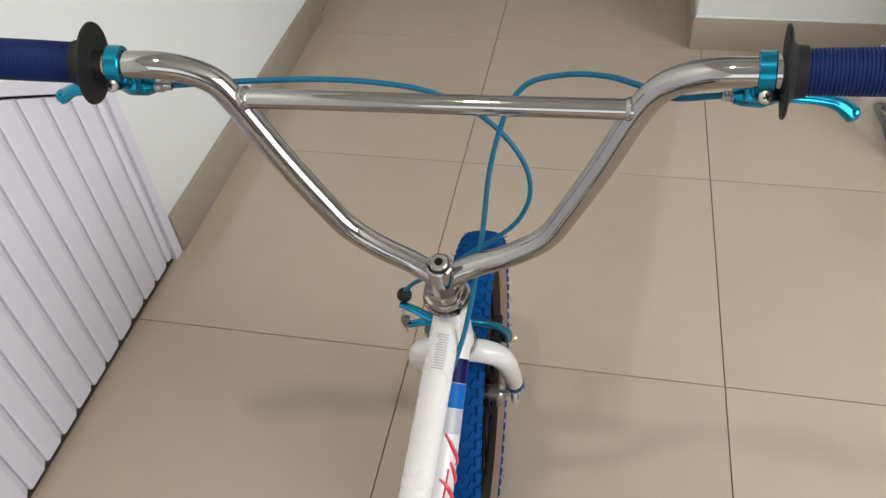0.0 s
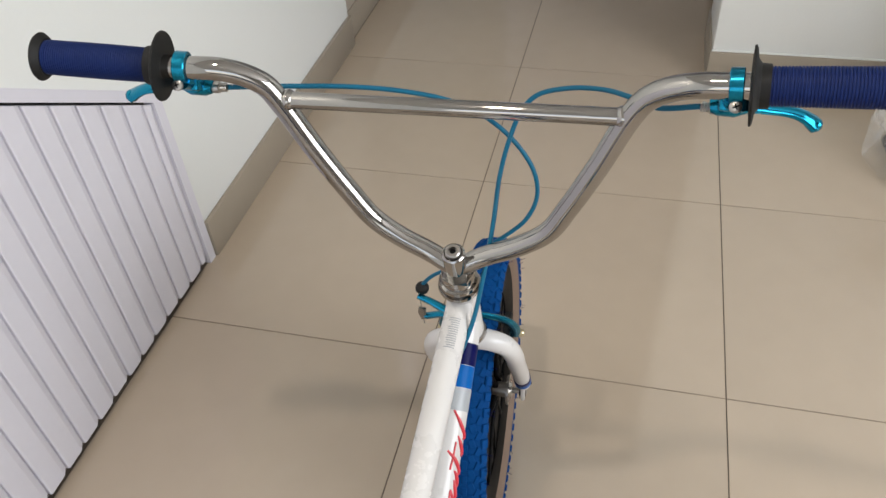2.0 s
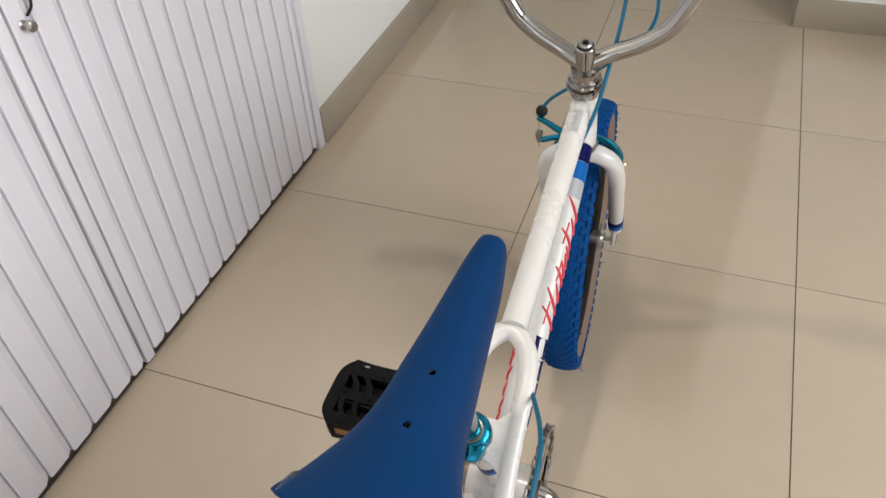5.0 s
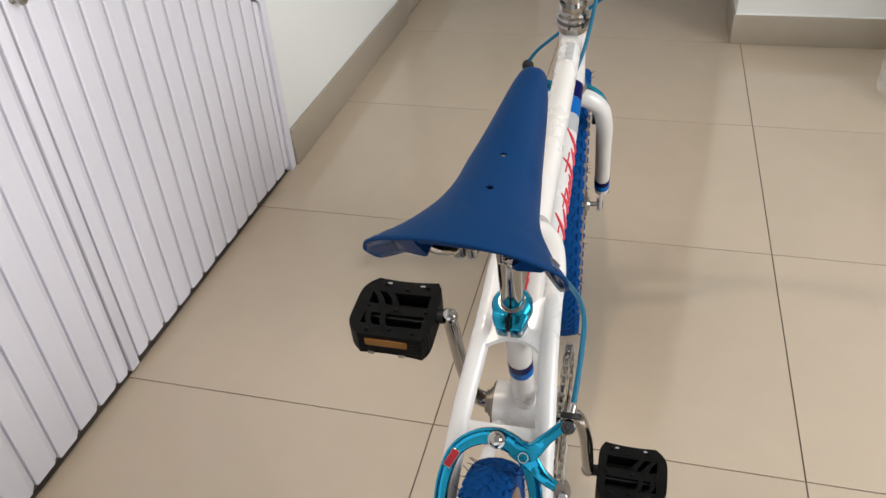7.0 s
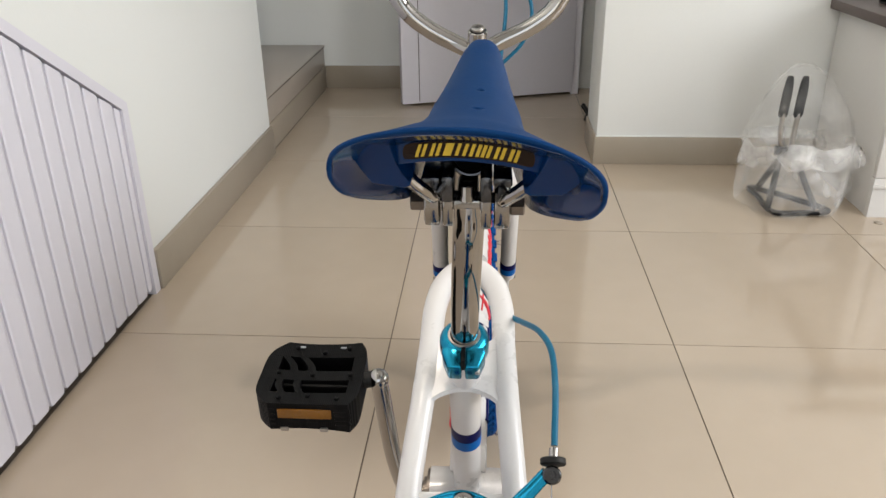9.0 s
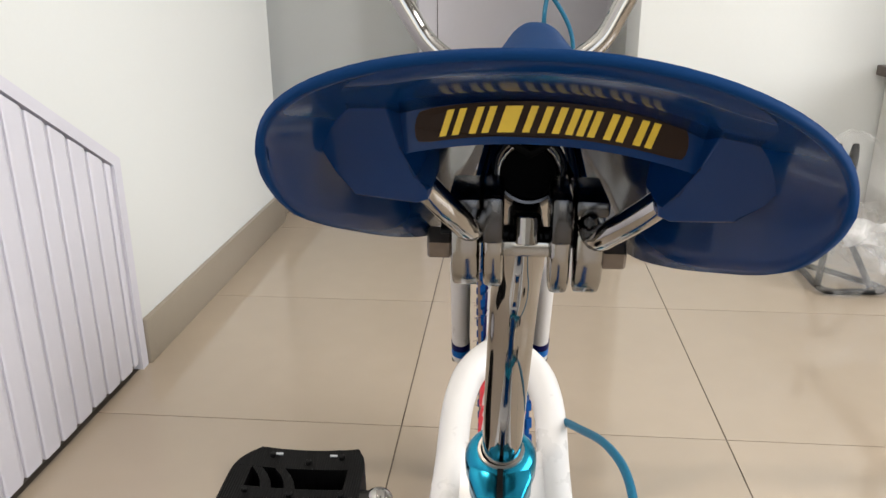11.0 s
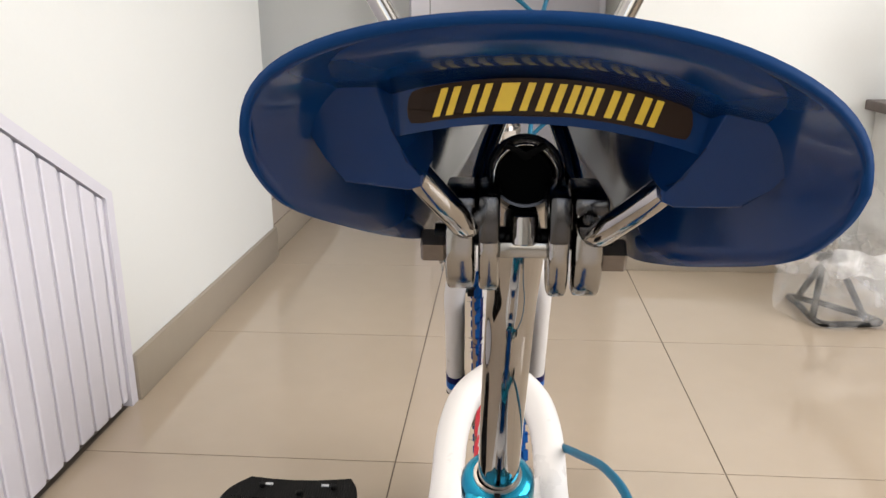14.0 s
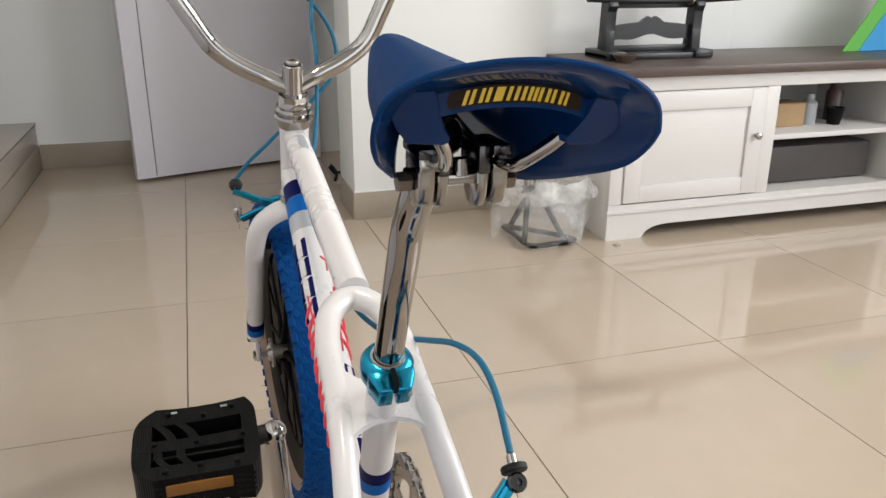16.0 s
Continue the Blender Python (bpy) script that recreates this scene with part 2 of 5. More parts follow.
def sweep(bm, line, r, seg=16, flat=1.0, up=None, closed=False, cap=True):
    """A tube along a line. r: a radius or one for each point. flat squeezes it along 'up'."""
    n = len(line)
    rs = r if isinstance(r, (list, tuple)) else [r] * n
    rings, prev = [], None
    for a, p in enumerate(line):
        q0, q1 = line[a - 1] if a or closed else p, line[(a + 1) % n] if a + 1 < n or closed else p
        d = (Vector(q1) - Vector(q0)).normalized()
        if up is not None:
            u = Vector(up)
        elif prev is None:
            u = Vector((0, 0, 1)) if abs(d.z) < 0.8 else Vector((0, 1, 0))
        else:
            u = prev
        u = (u - d * u.dot(d)).normalized()
        prev = u
        w = d.cross(u)
        rings.append([bm.verts.new(Vector(p) + (u * math.cos(k) * flat + w * math.sin(k)) * rs[a]) for k in (2 * math.pi * (i + 0.5) / seg for i in range(seg))])
    for a in range(n if closed else n - 1):
        b = (a + 1) % n
        for i in range(seg):
            j = (i + 1) % seg
            bm.faces.new((rings[a][i], rings[a][j], rings[b][j], rings[b][i]))
    if cap and not closed:
        bm.faces.new(rings[0][::-1])
        bm.faces.new(rings[-1])
    return bm


def lathe(bm, profile, centre, axis, seg=32, closed=False):
    """Turns a profile of (along the axis, radius) round an axis through centre."""
    axis = Vector(axis).normalized()
    u = axis.orthogonal().normalized()
    w = axis.cross(u)
    c = Vector(centre)
    rings = []
    for h, r in profile:
        if r < 1e-6:
            rings.append([bm.verts.new(c + axis * h)])
        else:
            rings.append([bm.verts.new(c + axis * h + (u * math.cos(k) + w * math.sin(k)) * r) for k in (2 * math.pi * i / seg for i in range(seg))])
    pairs = list(zip(rings, rings[1:])) + ([(rings[-1], rings[0])] if closed else [])
    for r0, r1 in pairs:
        for i in range(seg):
            j = (i + 1) % seg
            if len(r0) == 1 and len(r1) == 1:
                continue
            if len(r0) == 1:
                bm.faces.new((r0[0], r1[i], r1[j]))
            elif len(r1) == 1:
                bm.faces.new((r0[i], r1[0], r0[j]))
            else:
                bm.faces.new((r0[i], r1[i], r1[j], r0[j]))
    return bm


def rod(bm, a, b, r, seg=16, chamfer=0.0):
    a, b = Vector(a), Vector(b)
    L = (b - a).length
    c = min(chamfer, L / 3, r * 0.8)
    prof = [(0, 0), (0, r - c), (c, r), (L - c, r), (L, r - c), (L, 0)] if c else [(0, 0), (0, r), (L, r), (L, 0)]
    return lathe(bm, prof, a, b - a, seg)


def ball(bm, centre, r, seg=16):
    return lathe(bm, [(-r * math.cos(k), r * math.sin(k)) for k in (math.pi * i / 10 for i in range(11))], centre, (0, 0, 1), seg)


def B():
    return bmesh.new()


# ---- room ----
GX, GY, PITCH = 0.36, 1.5, 0.6
LEFT = -0.835

floor = part("floor", box(B(), -2.2, 4.6, -4.1, 3.4, -0.12, -0.0022), M_GROUT)
tagged(floor, "glossy beige porcelain tile floor with thin dark grout", "floor", kind="structure")
# opening over the stairs added out of view, for the passage fill
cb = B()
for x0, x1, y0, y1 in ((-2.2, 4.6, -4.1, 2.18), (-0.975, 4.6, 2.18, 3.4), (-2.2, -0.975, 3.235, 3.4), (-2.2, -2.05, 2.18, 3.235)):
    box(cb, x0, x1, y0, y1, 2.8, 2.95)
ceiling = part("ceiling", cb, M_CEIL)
tagged(ceiling, "plain pale ceiling with an added opening over the stairs", "ceiling", kind="structure")

SLOPE0, SLOPE = (1.105, 0.462), 0.622          # cupboard opening: outer corner and rise per metre towards -y
PANEL_END = -1.0


def slope_z(y, inset=0.0):
    return SLOPE0[1] - inset + (SLOPE0[0] - y) * SLOPE


bm = B()
prism(bm, [(LEFT, 1.105, 0), (LEFT, 2.18, 0), (LEFT, 2.18, 2.8), (LEFT, -4.1, 2.8), (LEFT, -4.1, 0), (LEFT, PANEL_END, 0), (LEFT, PANEL_END, slope_z(PANEL_END)), (LEFT, 1.105, slope_z(1.105))], (-0.14, 0, 0))
tagged(part("wall_west", bm, M_WALL, smooth=False), "white painted wall over the cupboard under the stairs", "wall", kind="structure")
tagged(part("wall_north", box(B(), -2.2, -0.46, 3.235, 3.4, 0, 2.8), M_WALL), "white painted back wall beside the step", "wall", kind="structure")
bm = B()
box(bm, -0.46, 0.352, 3.235, 3.4, 2.06, 2.8)
box(bm, 0.352, 4.6, 3.235, 3.4, 0, 2.8)
tagged(part("wall_north_door_side", bm, M_WALL), "white painted wall round the door", "wall", kind="structure")
tagged(part("wall_block", box(B(), 0.331, 1.80, 2.102, 2.37, 0, 2.8, 0.004), M_WALL), "white painted wall end with crisp corners", "wall", kind="structure")
# lintel out of view, added to shade the passage and its floor reflection
tagged(part("wall_lintel", box(B(), LEFT - 0.14, 0.335, 2.112, 2.36, 2.18, 2.8), M_WALL), "unseen white lintel added to shade the passage", "wall", kind="structure")
tagged(part("wall_block_recess", box(B(), 1.80, 4.6, 2.2, 2.37, 0, 2.8), M_WALL), "white painted recessed wall behind the cabinet", "wall", kind="structure")
tagged(part("wall_passage", box(B(), 1.75, 1.85, 2.37, 3.235, 0, 2.8), M_WALL), "white painted wall closing the passage", "wall", kind="structure")
tagged(part("wall_stairs", box(B(), -2.2, -2.05, 2.18, 3.235, 0, 2.8), M_WALL), "white painted wall closing the stairs", "wall", kind="structure")
tagged(part("wall_stairs_near", box(B(), -2.2, LEFT - 0.14, 2.04, 2.18, 0, 2.8), M_WALL), "white painted wall beside the stairs", "wall", kind="structure")


def window_wall(name, along, fixed, lo, hi, opening, thick):
    """A wall with one window. along: 'x' or 'y', the way it runs."""
    a0, a1, z0, z1 = opening
    bm = B()
    for s0, s1, b0, b1 in ((lo, a0, 0, 2.8), (a1, hi, 0, 2.8), (a0, a1, 0, z0), (a0, a1, z1, 2.8)):
        box(bm, *((s0, s1, fixed, fixed + thick) if along == 'x' else (fixed, fixed + thick, s0, s1)), b0, b1)
    tagged(part(name, bm, M_WALL_DIM), "unseen wall with a large window, darkened to dim reflections", "wall", kind="structure")


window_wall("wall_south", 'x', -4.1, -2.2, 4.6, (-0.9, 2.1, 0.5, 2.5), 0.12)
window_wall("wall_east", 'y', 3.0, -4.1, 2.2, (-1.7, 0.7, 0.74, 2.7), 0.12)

# skirting
bm = B()
box(bm, LEFT, -0.8225, 1.108, 2.182, 0, 0.104, 0.002)
skirt = part("baseboard_west", bm, M_SKIRT)
tagged(skirt, "beige tile skirting along the white wall", "skirting", kind="structure")
tagged(part("baseboard_block", box(B(), 0.325, 1.80, 2.092, 2.104, 0, 0.097, 0.002), M_SKIRT), "beige tile skirting on the wall end", "skirting", kind="structure")
tagged(part("baseboard_block_side", box(B(), 0.3245, 0.333, 2.104, 2.37, 0, 0.097, 0.002), M_SKIRT), "beige tile skirting round the wall corner", "skirting", kind="structure")
tagged(part("baseboard_north", box(B(), -0.838, -0.46, 3.224, 3.237, 0, 0.108, 0.002), M_SKIRT), "beige tile skirting on the back wall", "skirting", kind="structure")

for name, dims in (("trim_block", (0.3285, 1.80, 2.0965, 2.102, 0.0972, 0.1012)), ("trim_north", (-0.838, -0.46, 3.229, 3.235, 0.1082, 0.1115))):
    tagged(part(name, box(B(), *dims, 0.0008), M_WALL), "thin white sealant bead along the skirting", "trim", kind="structure")

# first step of the stairs
step = thing("stair_step", "tiled stair step with a dark nosing joint", "stairs", (-0.84, 2.18, 0), kind="structure")
part("riser", box(B(), -1.2, 0.0, 0.002, 1.053, 0, 0.104, 0.002), M_SKIRT, step)
part("upper_riser", box(B(), -1.2, -0.002, 0.002, 1.053, 0.1065, 0.1945, 0.002), M_STEP, step)
part("nosing_joint", box(B(), -1.2, 0.0015, 0.002, 1.053, 0.1947, 0.1998, 0.0006), M_DARK, step, "dark joint under the tread")
part("tread", box(B(), -1.2, 0.004, 0.002, 1.053, 0.2, 0.206, 0.0015), M_STEP, step)

# door, ajar
leaf_at = Vector((0.335, 3.13, 0))
door = thing("door_1", "pale lilac flush door standing ajar", "door", leaf_at, kind="structure")
door.rotation_euler = (0, 0, radians(18.2))
part("door_leaf", box(B(), -0.806, 0, -0.02, 0.02, 0.012, 2.04, 0.003), M_LILAC, door)
part("closing_strip", box(B(), -0.727, -0.001, -0.0235, -0.0195, 0.014, 2.038, 0.001), M_LILAC, door)
part("stile_groove", box(B(), -0.730, -0.7275, -0.0212, -0.0195, 0.02, 2.03), M_DARK, door)
frame_bm = B()
box(frame_bm, 0.335, 0.372, 3.12, 3.236, 0, 2.06, 0.003)
box(frame_bm, -0.46, -0.425, 3.236, 3.38, 0, 2.06, 0.003)
box(frame_bm, -0.425, 0.335, 3.236, 3.38, 2.03, 2.06, 0.003)
tagged(part("door_frame", frame_bm, M_LILAC), "pale lilac painted door frame", "door frame", kind="structure")
# near-black sheet puts the gloom behind the door into colour
tagged(part("dark_behind_door", box(B(), -0.6, 0.5, 3.42, 3.5, 0, 2.8), M_DARK), "near-black sheet standing for the unlit space behind the door", "wall", kind="structure")


# cupboard under the stairs
def cupboard_leaf(y0, y1, first, pitch, knob_y):
    leaf = thing("cupboard_door", "lilac-white cupboard door of grooved upright boards", "cupboard door", (LEFT, y0, 0), group="cupboard doors", kind="")
    a = 0.0
    while a < y1 - y0 - 0.004:
        full_b = min(a + (pitch if a > 0 else first), y1 - y0)
        b = full_b - 0.0022
        za, zb = slope_z(y0 + a, 0.0325), slope_z(y0 + b, 0.0325)
        bm = B()
        zl = 0.020 + random.uniform(-0.003, 0.003)
        low = [(-0.012, a, zl), (0.0030, a, zl), (0.0046, a + 0.003, zl), (0.0056, b - 0.014, zl + 0.001), (0.0010, b - 0.0015, zl + 0.007), (-0.0035, b, zl + 0.009), (-0.0035, full_b - 0.0004, zl + 0.009), (-0.012, full_b - 0.0004, zl)]
        v0 = [bm.verts.new(p) for p in low]
        v1 = [bm.verts.new((p[0], p[1], za + (zb - za) * (p[1] - a) / (b - a))) for p in low]
        bm.faces.new(v0)
        bm.faces.new(v1[::-1])
        for i in range(8):
            bm.faces.new((v0[i], v1[i], v1[(i + 1) % 8], v0[(i + 1) % 8]))
        part("board", bm, M_LILAC, leaf, smooth=False)
        a = full_b
    if knob_y is not None:
        knob = part("knob", lathe(B(), [(0, 0), (0, 0.0075), (0.002, 0.0075), (0.004, 0.004), (0.010, 0.004), (0.013, 0.008), (0.019, 0.009), (0.0225, 0.0065), (0.024, 0)], (0.004, knob_y - y0, 0.704), (1, 0, 0), 20), M_STEEL, leaf, "small brushed metal knob")
        hy = knob_y - y0
        part("hasp_plate", box(B(), 0.0005, 0.0035, hy + 0.012, hy + 0.032, 0.735, 0.785, 0.001), M_STEEL, leaf, "small dark metal hasp")
        part("hasp_link", sweep(B(), curve([(0.008, hy + 0.022, 0.765), (0.012, hy + 0.024, 0.745), (0.010, hy + 0.022, 0.722), (0.006, hy + 0.012, 0.712)], 5), 0.0022, 8), M_BRUBBER, leaf)
        part("hasp_ring", sweep(B(), [Vector((0.008, hy + 0.022 + 0.008 * math.cos(k * 0.5236), 0.772 + 0.011 * math.sin(k * 0.5236))) for k in range(12)], 0.002, 8, closed=True), M_STEEL, leaf)
    return leaf


cupboard_leaf(0.3385, 1.0775, 0.0425, 0.0557, 0.357)
cupboard_leaf(-0.972, 0.3065, 0.0700, 0.0585, None)
bm = B()
prism(bm, [(LEFT - 0.018, 1.105, 0.0), (LEFT - 0.018, 1.079, 0.0), (LEFT - 0.018, 1.079, slope_z(1.079, 0.026)), (LEFT - 0.018, -0.974, slope_z(-0.974, 0.026)), (LEFT - 0.018, -0.974, 0), (LEFT - 0.018, -1.0, 0), (LEFT - 0.018, -1.0, slope_z(-1.0)), (LEFT - 0.018, 1.105, slope_z(1.105))], (0.024, 0, 0))
tagged(part("cupboard_frame", bm, M_LILAC, smooth=False), "lilac-white painted frame of the sloping cupboard", "frame", kind="structure")
tagged(part("cupboard_stile", box(B(), LEFT - 0.016, LEFT + 0.002, 0.3100, 0.3350, 0.006, slope_z(0.335, 0.03), 0.002), M_LILAC), "lilac-white upright between two cupboard doors", "frame", kind="structure")
# near-black backing gives the gaps round the boards their shade
tagged(part("cupboard_back", box(B(), LEFT - 0.1, LEFT - 0.03, -1.0, 1.1, 0, 1.85), M_DARK), "near-black backing standing for the shade inside the cupboard", "cupboard", kind="structure")
tagged(part("trim_cupboard_foot", box(B(), LEFT - 0.029, LEFT - 0.014, -0.97, 1.077, 0, 0.017, 0.001), M_FOOT_GAP), "recessed mottled grey-brown strip added for the shaded gap under the cupboard doors", "trim", kind="structure")

# ---- bicycle ----
X0 = -0.05
bike = thing("bicycle", "white freestyle bicycle with blue tyres, chrome bars and teal brakes", "bicycle", (X0, 0, 0))

AX = Vector((0, 0.276, -0.961)).normalized()       # steering axis, downwards
HT = Vector((0, 0.488, 0.66))                      # top of the headset


def on_axis(z):
    return HT + AX * ((z - HT.z) / AX.z)


REAR, FRONT, BB = Vector((0, -0.252, 0.246)), Vector((0, 0.657, 0.246)), Vector((0, 0.105, 0.295))
SEAT_TOP = Vector((0, 0.006, 0.537))
DT0, DT1 = Vector((0, 0.508, 0.572)), Vector((0, 0.112, 0.318))

# frame: one welded piece
fb = B()
rod(fb, on_axis(0.64), on_axis(0.54), 0.0185, 28)
sweep(fb, [Vector((0.0, 0.485, 0.6225)), Vector((0.003, 0.14, 0.5515))], [0.0153, 0.0145], 24)
sweep(fb, [DT0, DT1], 0.0195, 28)
sweep(fb, [BB, SEAT_TOP + (SEAT_TOP - BB).normalized() * 0.008], 0.0138, 24)
lathe(fb, [(-0.039, 0.02), (-0.039, 0.0295), (0.039, 0.0295), (0.039, 0.02)], BB, (1, 0, 0), 32, closed=True)
loop = curve([(-0.058, -0.247, 0.252), (-0.0485, -0.142, 0.362), (-0.0421, -0.060, 0.445), (-0.0350, 0.002, 0.489), (-0.0316, 0.048, 0.511), (-0.0290, 0.095, 0.531), (-0.0195, 0.126, 0.540),
              (0, 0.14, 0.546), (0.0205, 0.126, 0.540), (0.0305, 0.095, 0.531), (0.0331, 0.048, 0.511), (0.0360, 0.002, 0.489), (0.0421, -0.060, 0.445), (0.0485, -0.142, 0.362), (0.058, -0.247, 0.252)], 7)
sweep(fb, loop, [0.0100 + 0.0014 * math.sin(math.pi * k / (len(loop) - 1)) ** 8 for k in range(len(loop))], 18)
for s in (-1, 1):
    sweep(fb, curve([(s * 0.028, 0.095, 0.290), (s * 0.04, -0.015, 0.278), (s * 0.056, -0.236, 0.25)], 8), 0.0088, 14)
    prism(fb, [(s * 0.057, -0.234, 0.231), (s * 0.057, -0.224, 0.268), (s * 0.057, -0.254, 0.278), (s * 0.057, -0.291, 0.254), (s * 0.057, -0.289, 0.232)], (s * 0.005, 0, 0), 0.001)
# plate between the twin stays, arched towards the wheel and towards the front
plate = [(-0.0295, 0.050), (-0.014, 0.034), (0.014, 0.034), (0.0295, 0.050), (0.033, 0.01), (0.035, -0.006), (0.0365, -0.027)] + [(0.0335 * math.cos(math.pi * k / 14), -0.0255 + 0.0235 * math.sin(math.pi * k / 14) ** 0.8) for k in range(15)] + [(-0.0365, -0.027), (-0.035, -0.006), (-0.033, 0.01)]


def stay_z(y):
    return 0.511 + (y - 0.048) * 0.45 if y > 0.006 else 0.4921 + (y - 0.006) * 0.66


prism(fb, [(x, y + 0.009, stay_z(y + 0.009) + 0.0035) for x, y in plate], (0, 0, 0.0045), 0.0006)
box(fb, -0.042, 0.042, -0.011, 0.011, -0.004, 0.004, 0.002, m=Matrix.Translation((0, -0.067, 0.4395)) @ Matrix.Rotation(radians(42), 4, 'X'))
frame_ob = part("frame", fb, M_WHITE, bike, "glossy white steel frame with twin rear loop")


def sleeve(a, b, s0, s1, r, mat, parent, name="stripe"):
    d = (b - a).normalized()
    part(name, lathe(B(), [(s0, r - 0.0008), (s0, r), (s1, r), (s1, r - 0.0008)], a, d, 28, closed=True), mat, parent)


for s0, mat in ((0.028, M_NAVY), (0.0545, M_BLUEP), (0.081, M_GREYP)):
    sleeve(DT0, DT1, s0, s0 + 0.026, 0.0198, mat, frame_ob)
for s0, s1, mat in ((0.135, 0.15, M_NAVY), (0.12, 0.1345, M_BLUEP)):
    sleeve(BB, SEAT_TOP, s0, s1, 0.0141, mat, frame_ob)


def on_tube(a, b, r, s, turn):
    """A place on a tube's skin: s metres along it, turned from its right side upwards."""
    d = (b - a).normalized()
    right = Vector((1, 0, 0))
    upw = right.cross(d)
    upw = upw if upw.z > 0 else -upw
    return a + d * s + (right * math.cos(turn) + upw * math.sin(turn)) * r


# red brush script as strokes, dark blue block shapes before or after it
rs = random.Random(5)
for side, script, blocks in ((1, (0.135, 0.292), 0.302), (-1, (0.235, 0.42), 0.125)):
    s = script[0]
    tall_next = True
    while s < script[1]:
        tall = rs.uniform(1.0, 1.35) if tall_next else rs.uniform(0.35, 0.7)
        tall_next = rs.random() < 0.33
        lean = 0.012 + 0.012 * tall
        t0 = radians(4 if side > 0 else 176)
        up_turn = side * tall * 0.95
        pts = [(s + 0.003, up_turn * 0.14), (s, 0.0), (s - lean * 0.5, up_turn * 0.5), (s - lean * (0.9 + rs.uniform(-0.1, 0.2)), up_turn)]
        line = curve([on_tube(DT0, DT1, 0.0195, a, t0 + b) for a, b in pts], 5)
        n = len(line)
        part("script_stroke", sweep(B(), line, [0.0010 + 0.0017 * math.sin(math.pi * (k + 0.5) / n) for k in range(n)], 8), M_RED, frame_ob)
        if tall > 1.0 and rs.random() < 0.5:
            bar_s = [(s - lean * 0.9 - 0.009, up_turn * 0.62), (s - lean * 0.6, up_turn * 0.66), (s - lean * 0.3 + 0.006, up_turn * 0.72)]
            part("script_stroke", sweep(B(), curve([on_tube(DT0, DT1, 0.0195, a, t0 + b) for a, b in bar_s], 5), 0.0012, 8), M_RED, frame_ob)
        s += rs.uniform(0.0105, 0.022)
    for k, w in enumerate((0.024, 0.023, 0.024, 0.024)):
        s0 = blocks + k * 0.029
        t0 = radians(4 if side > 0 else 176)
        ring = [on_tube(DT0, DT1, 0.0172, a, t0 + side * b) for a, b in ((s0, 0.15), (s0 + w, 0.15), (s0 + w, 1.0), (s0, 1.0))]
        part("block_shape", sweep(B(), ring, 0.0043, 8, closed=True), M_NAVY, frame_ob)
# small print on the top tube: rows of grey bars
TT0, TT1 = Vector((0.0, 0.485, 0.6225)), Vector((0.003, 0.14, 0.5515))
for k in range(14):
    s = 0.026 + k * 0.0028
    arc = [on_tube(TT0, TT1, 0.01555, s, radians(a)) for a in np.linspace(62, 104 + rs.uniform(-8, 4), 7)]
    part("print_line", sweep(B(), arc, 0.00055, 6, flat=1.0), M_GREYP, frame_ob)

# headset
hs = part("headset", lathe(B(), [(-0.016, 0.0), (-0.016, 0.0165), (-0.012, 0.0185), (-0.007, 0.0185), (-0.0065, 0.0215), (-0.003, 0.0225), (-0.001, 0.019), (0.002, 0.019), (0.0025, 0.0235), (0.006, 0.0245), (0.012, 0.022), (0.02, 0.0195), (0.02, 0)], HT + AX * 0.002, AX, 36), M_CHROME, bike, "chrome headset cups and locknut")
part("locknut", lathe(B(), [(-0.008, 0.012), (-0.008, 0.0185), (-0.0005, 0.0185), (-0.0005, 0.012)], HT - AX * 0.012, AX, 8, closed=True), M_CHROME, hs)
part("lower_cup", lathe(B(), [(0, 0.017), (0, 0.0205), (0.006, 0.022), (0.010, 0.0205), (0.010, 0.017)], on_axis(0.543), AX, 32, closed=True), M_CHROME, hs)

# fork
fork_b = B()
rod(fork_b, on_axis(0.535), on_axis(0.512), 0.0185, 28, 0.003)
fork = part("fork", fork_b, M_WHITE, bike, "white fork with thick curved legs")
for s in (-1, 1):
    leg = curve([(s * 0.004, 0.5245, 0.522), (s * 0.024 - 0.001, 0.527, 0.517), (s * 0.044 - 0.0025, 0.535, 0.500), (s * 0.0530 - 0.003, 0.549, 0.468), (s * 0.0545 - 0.003, 0.579, 0.41), (s * 0.0555 - 0.003, 0.619, 0.337), (s * 0.056 - 0.003, 0.644, 0.285)], 7)
    n = len(leg)
    lb = sweep(B(), leg, [0.0140 - 0.0018 * k / n for k in range(n)], 20)
    part("fork_leg", lb, M_WHITE, fork)
    a, b = Vector((s * 0.0557 - 0.003, 0.6275, 0.320)), Vector((s * 0.056 - 0.003, 0.644, 0.285))
    sleeve(a, b, 0.001, 0.013, 0.0133, M_NAVY, fork)
    sleeve(a, b, 0.0132, 0.027, 0.0132, M_BLUEP, fork)
    part("dropout", prism(B(), [(s * 0.0525 - 0.003, y, z) for y, z in ((0.634, 0.292), (0.653, 0.290), (0.664, 0.25), (0.656, 0.237), (0.641, 0.242))], (s * 0.0055, 0, 0), 0.001), M_WHITE, fork)
    part("end_cap", rod(B(), (s * 0.061 - 0.003, 0.647, 0.281), (s * 0.068 - 0.003, 0.649, 0.279), 0.0042, 12, 0.001), M_BLACK, fork, "black plastic end cap")


# handlebar, a little higher and further forward on its right side
ROLL = Matrix(((1, 0, 0, 0), (0.033, 1, 0, 0), (0.022, 0, 1, 0), (0, 0, 0, 1)))


def rolled(*p):
    q = ROLL @ Vector(p)
    q.z -= 0.0022 + 0.004 * max(0.0, min(1.0, (q.x - 0.17) / 0.06))
    return q


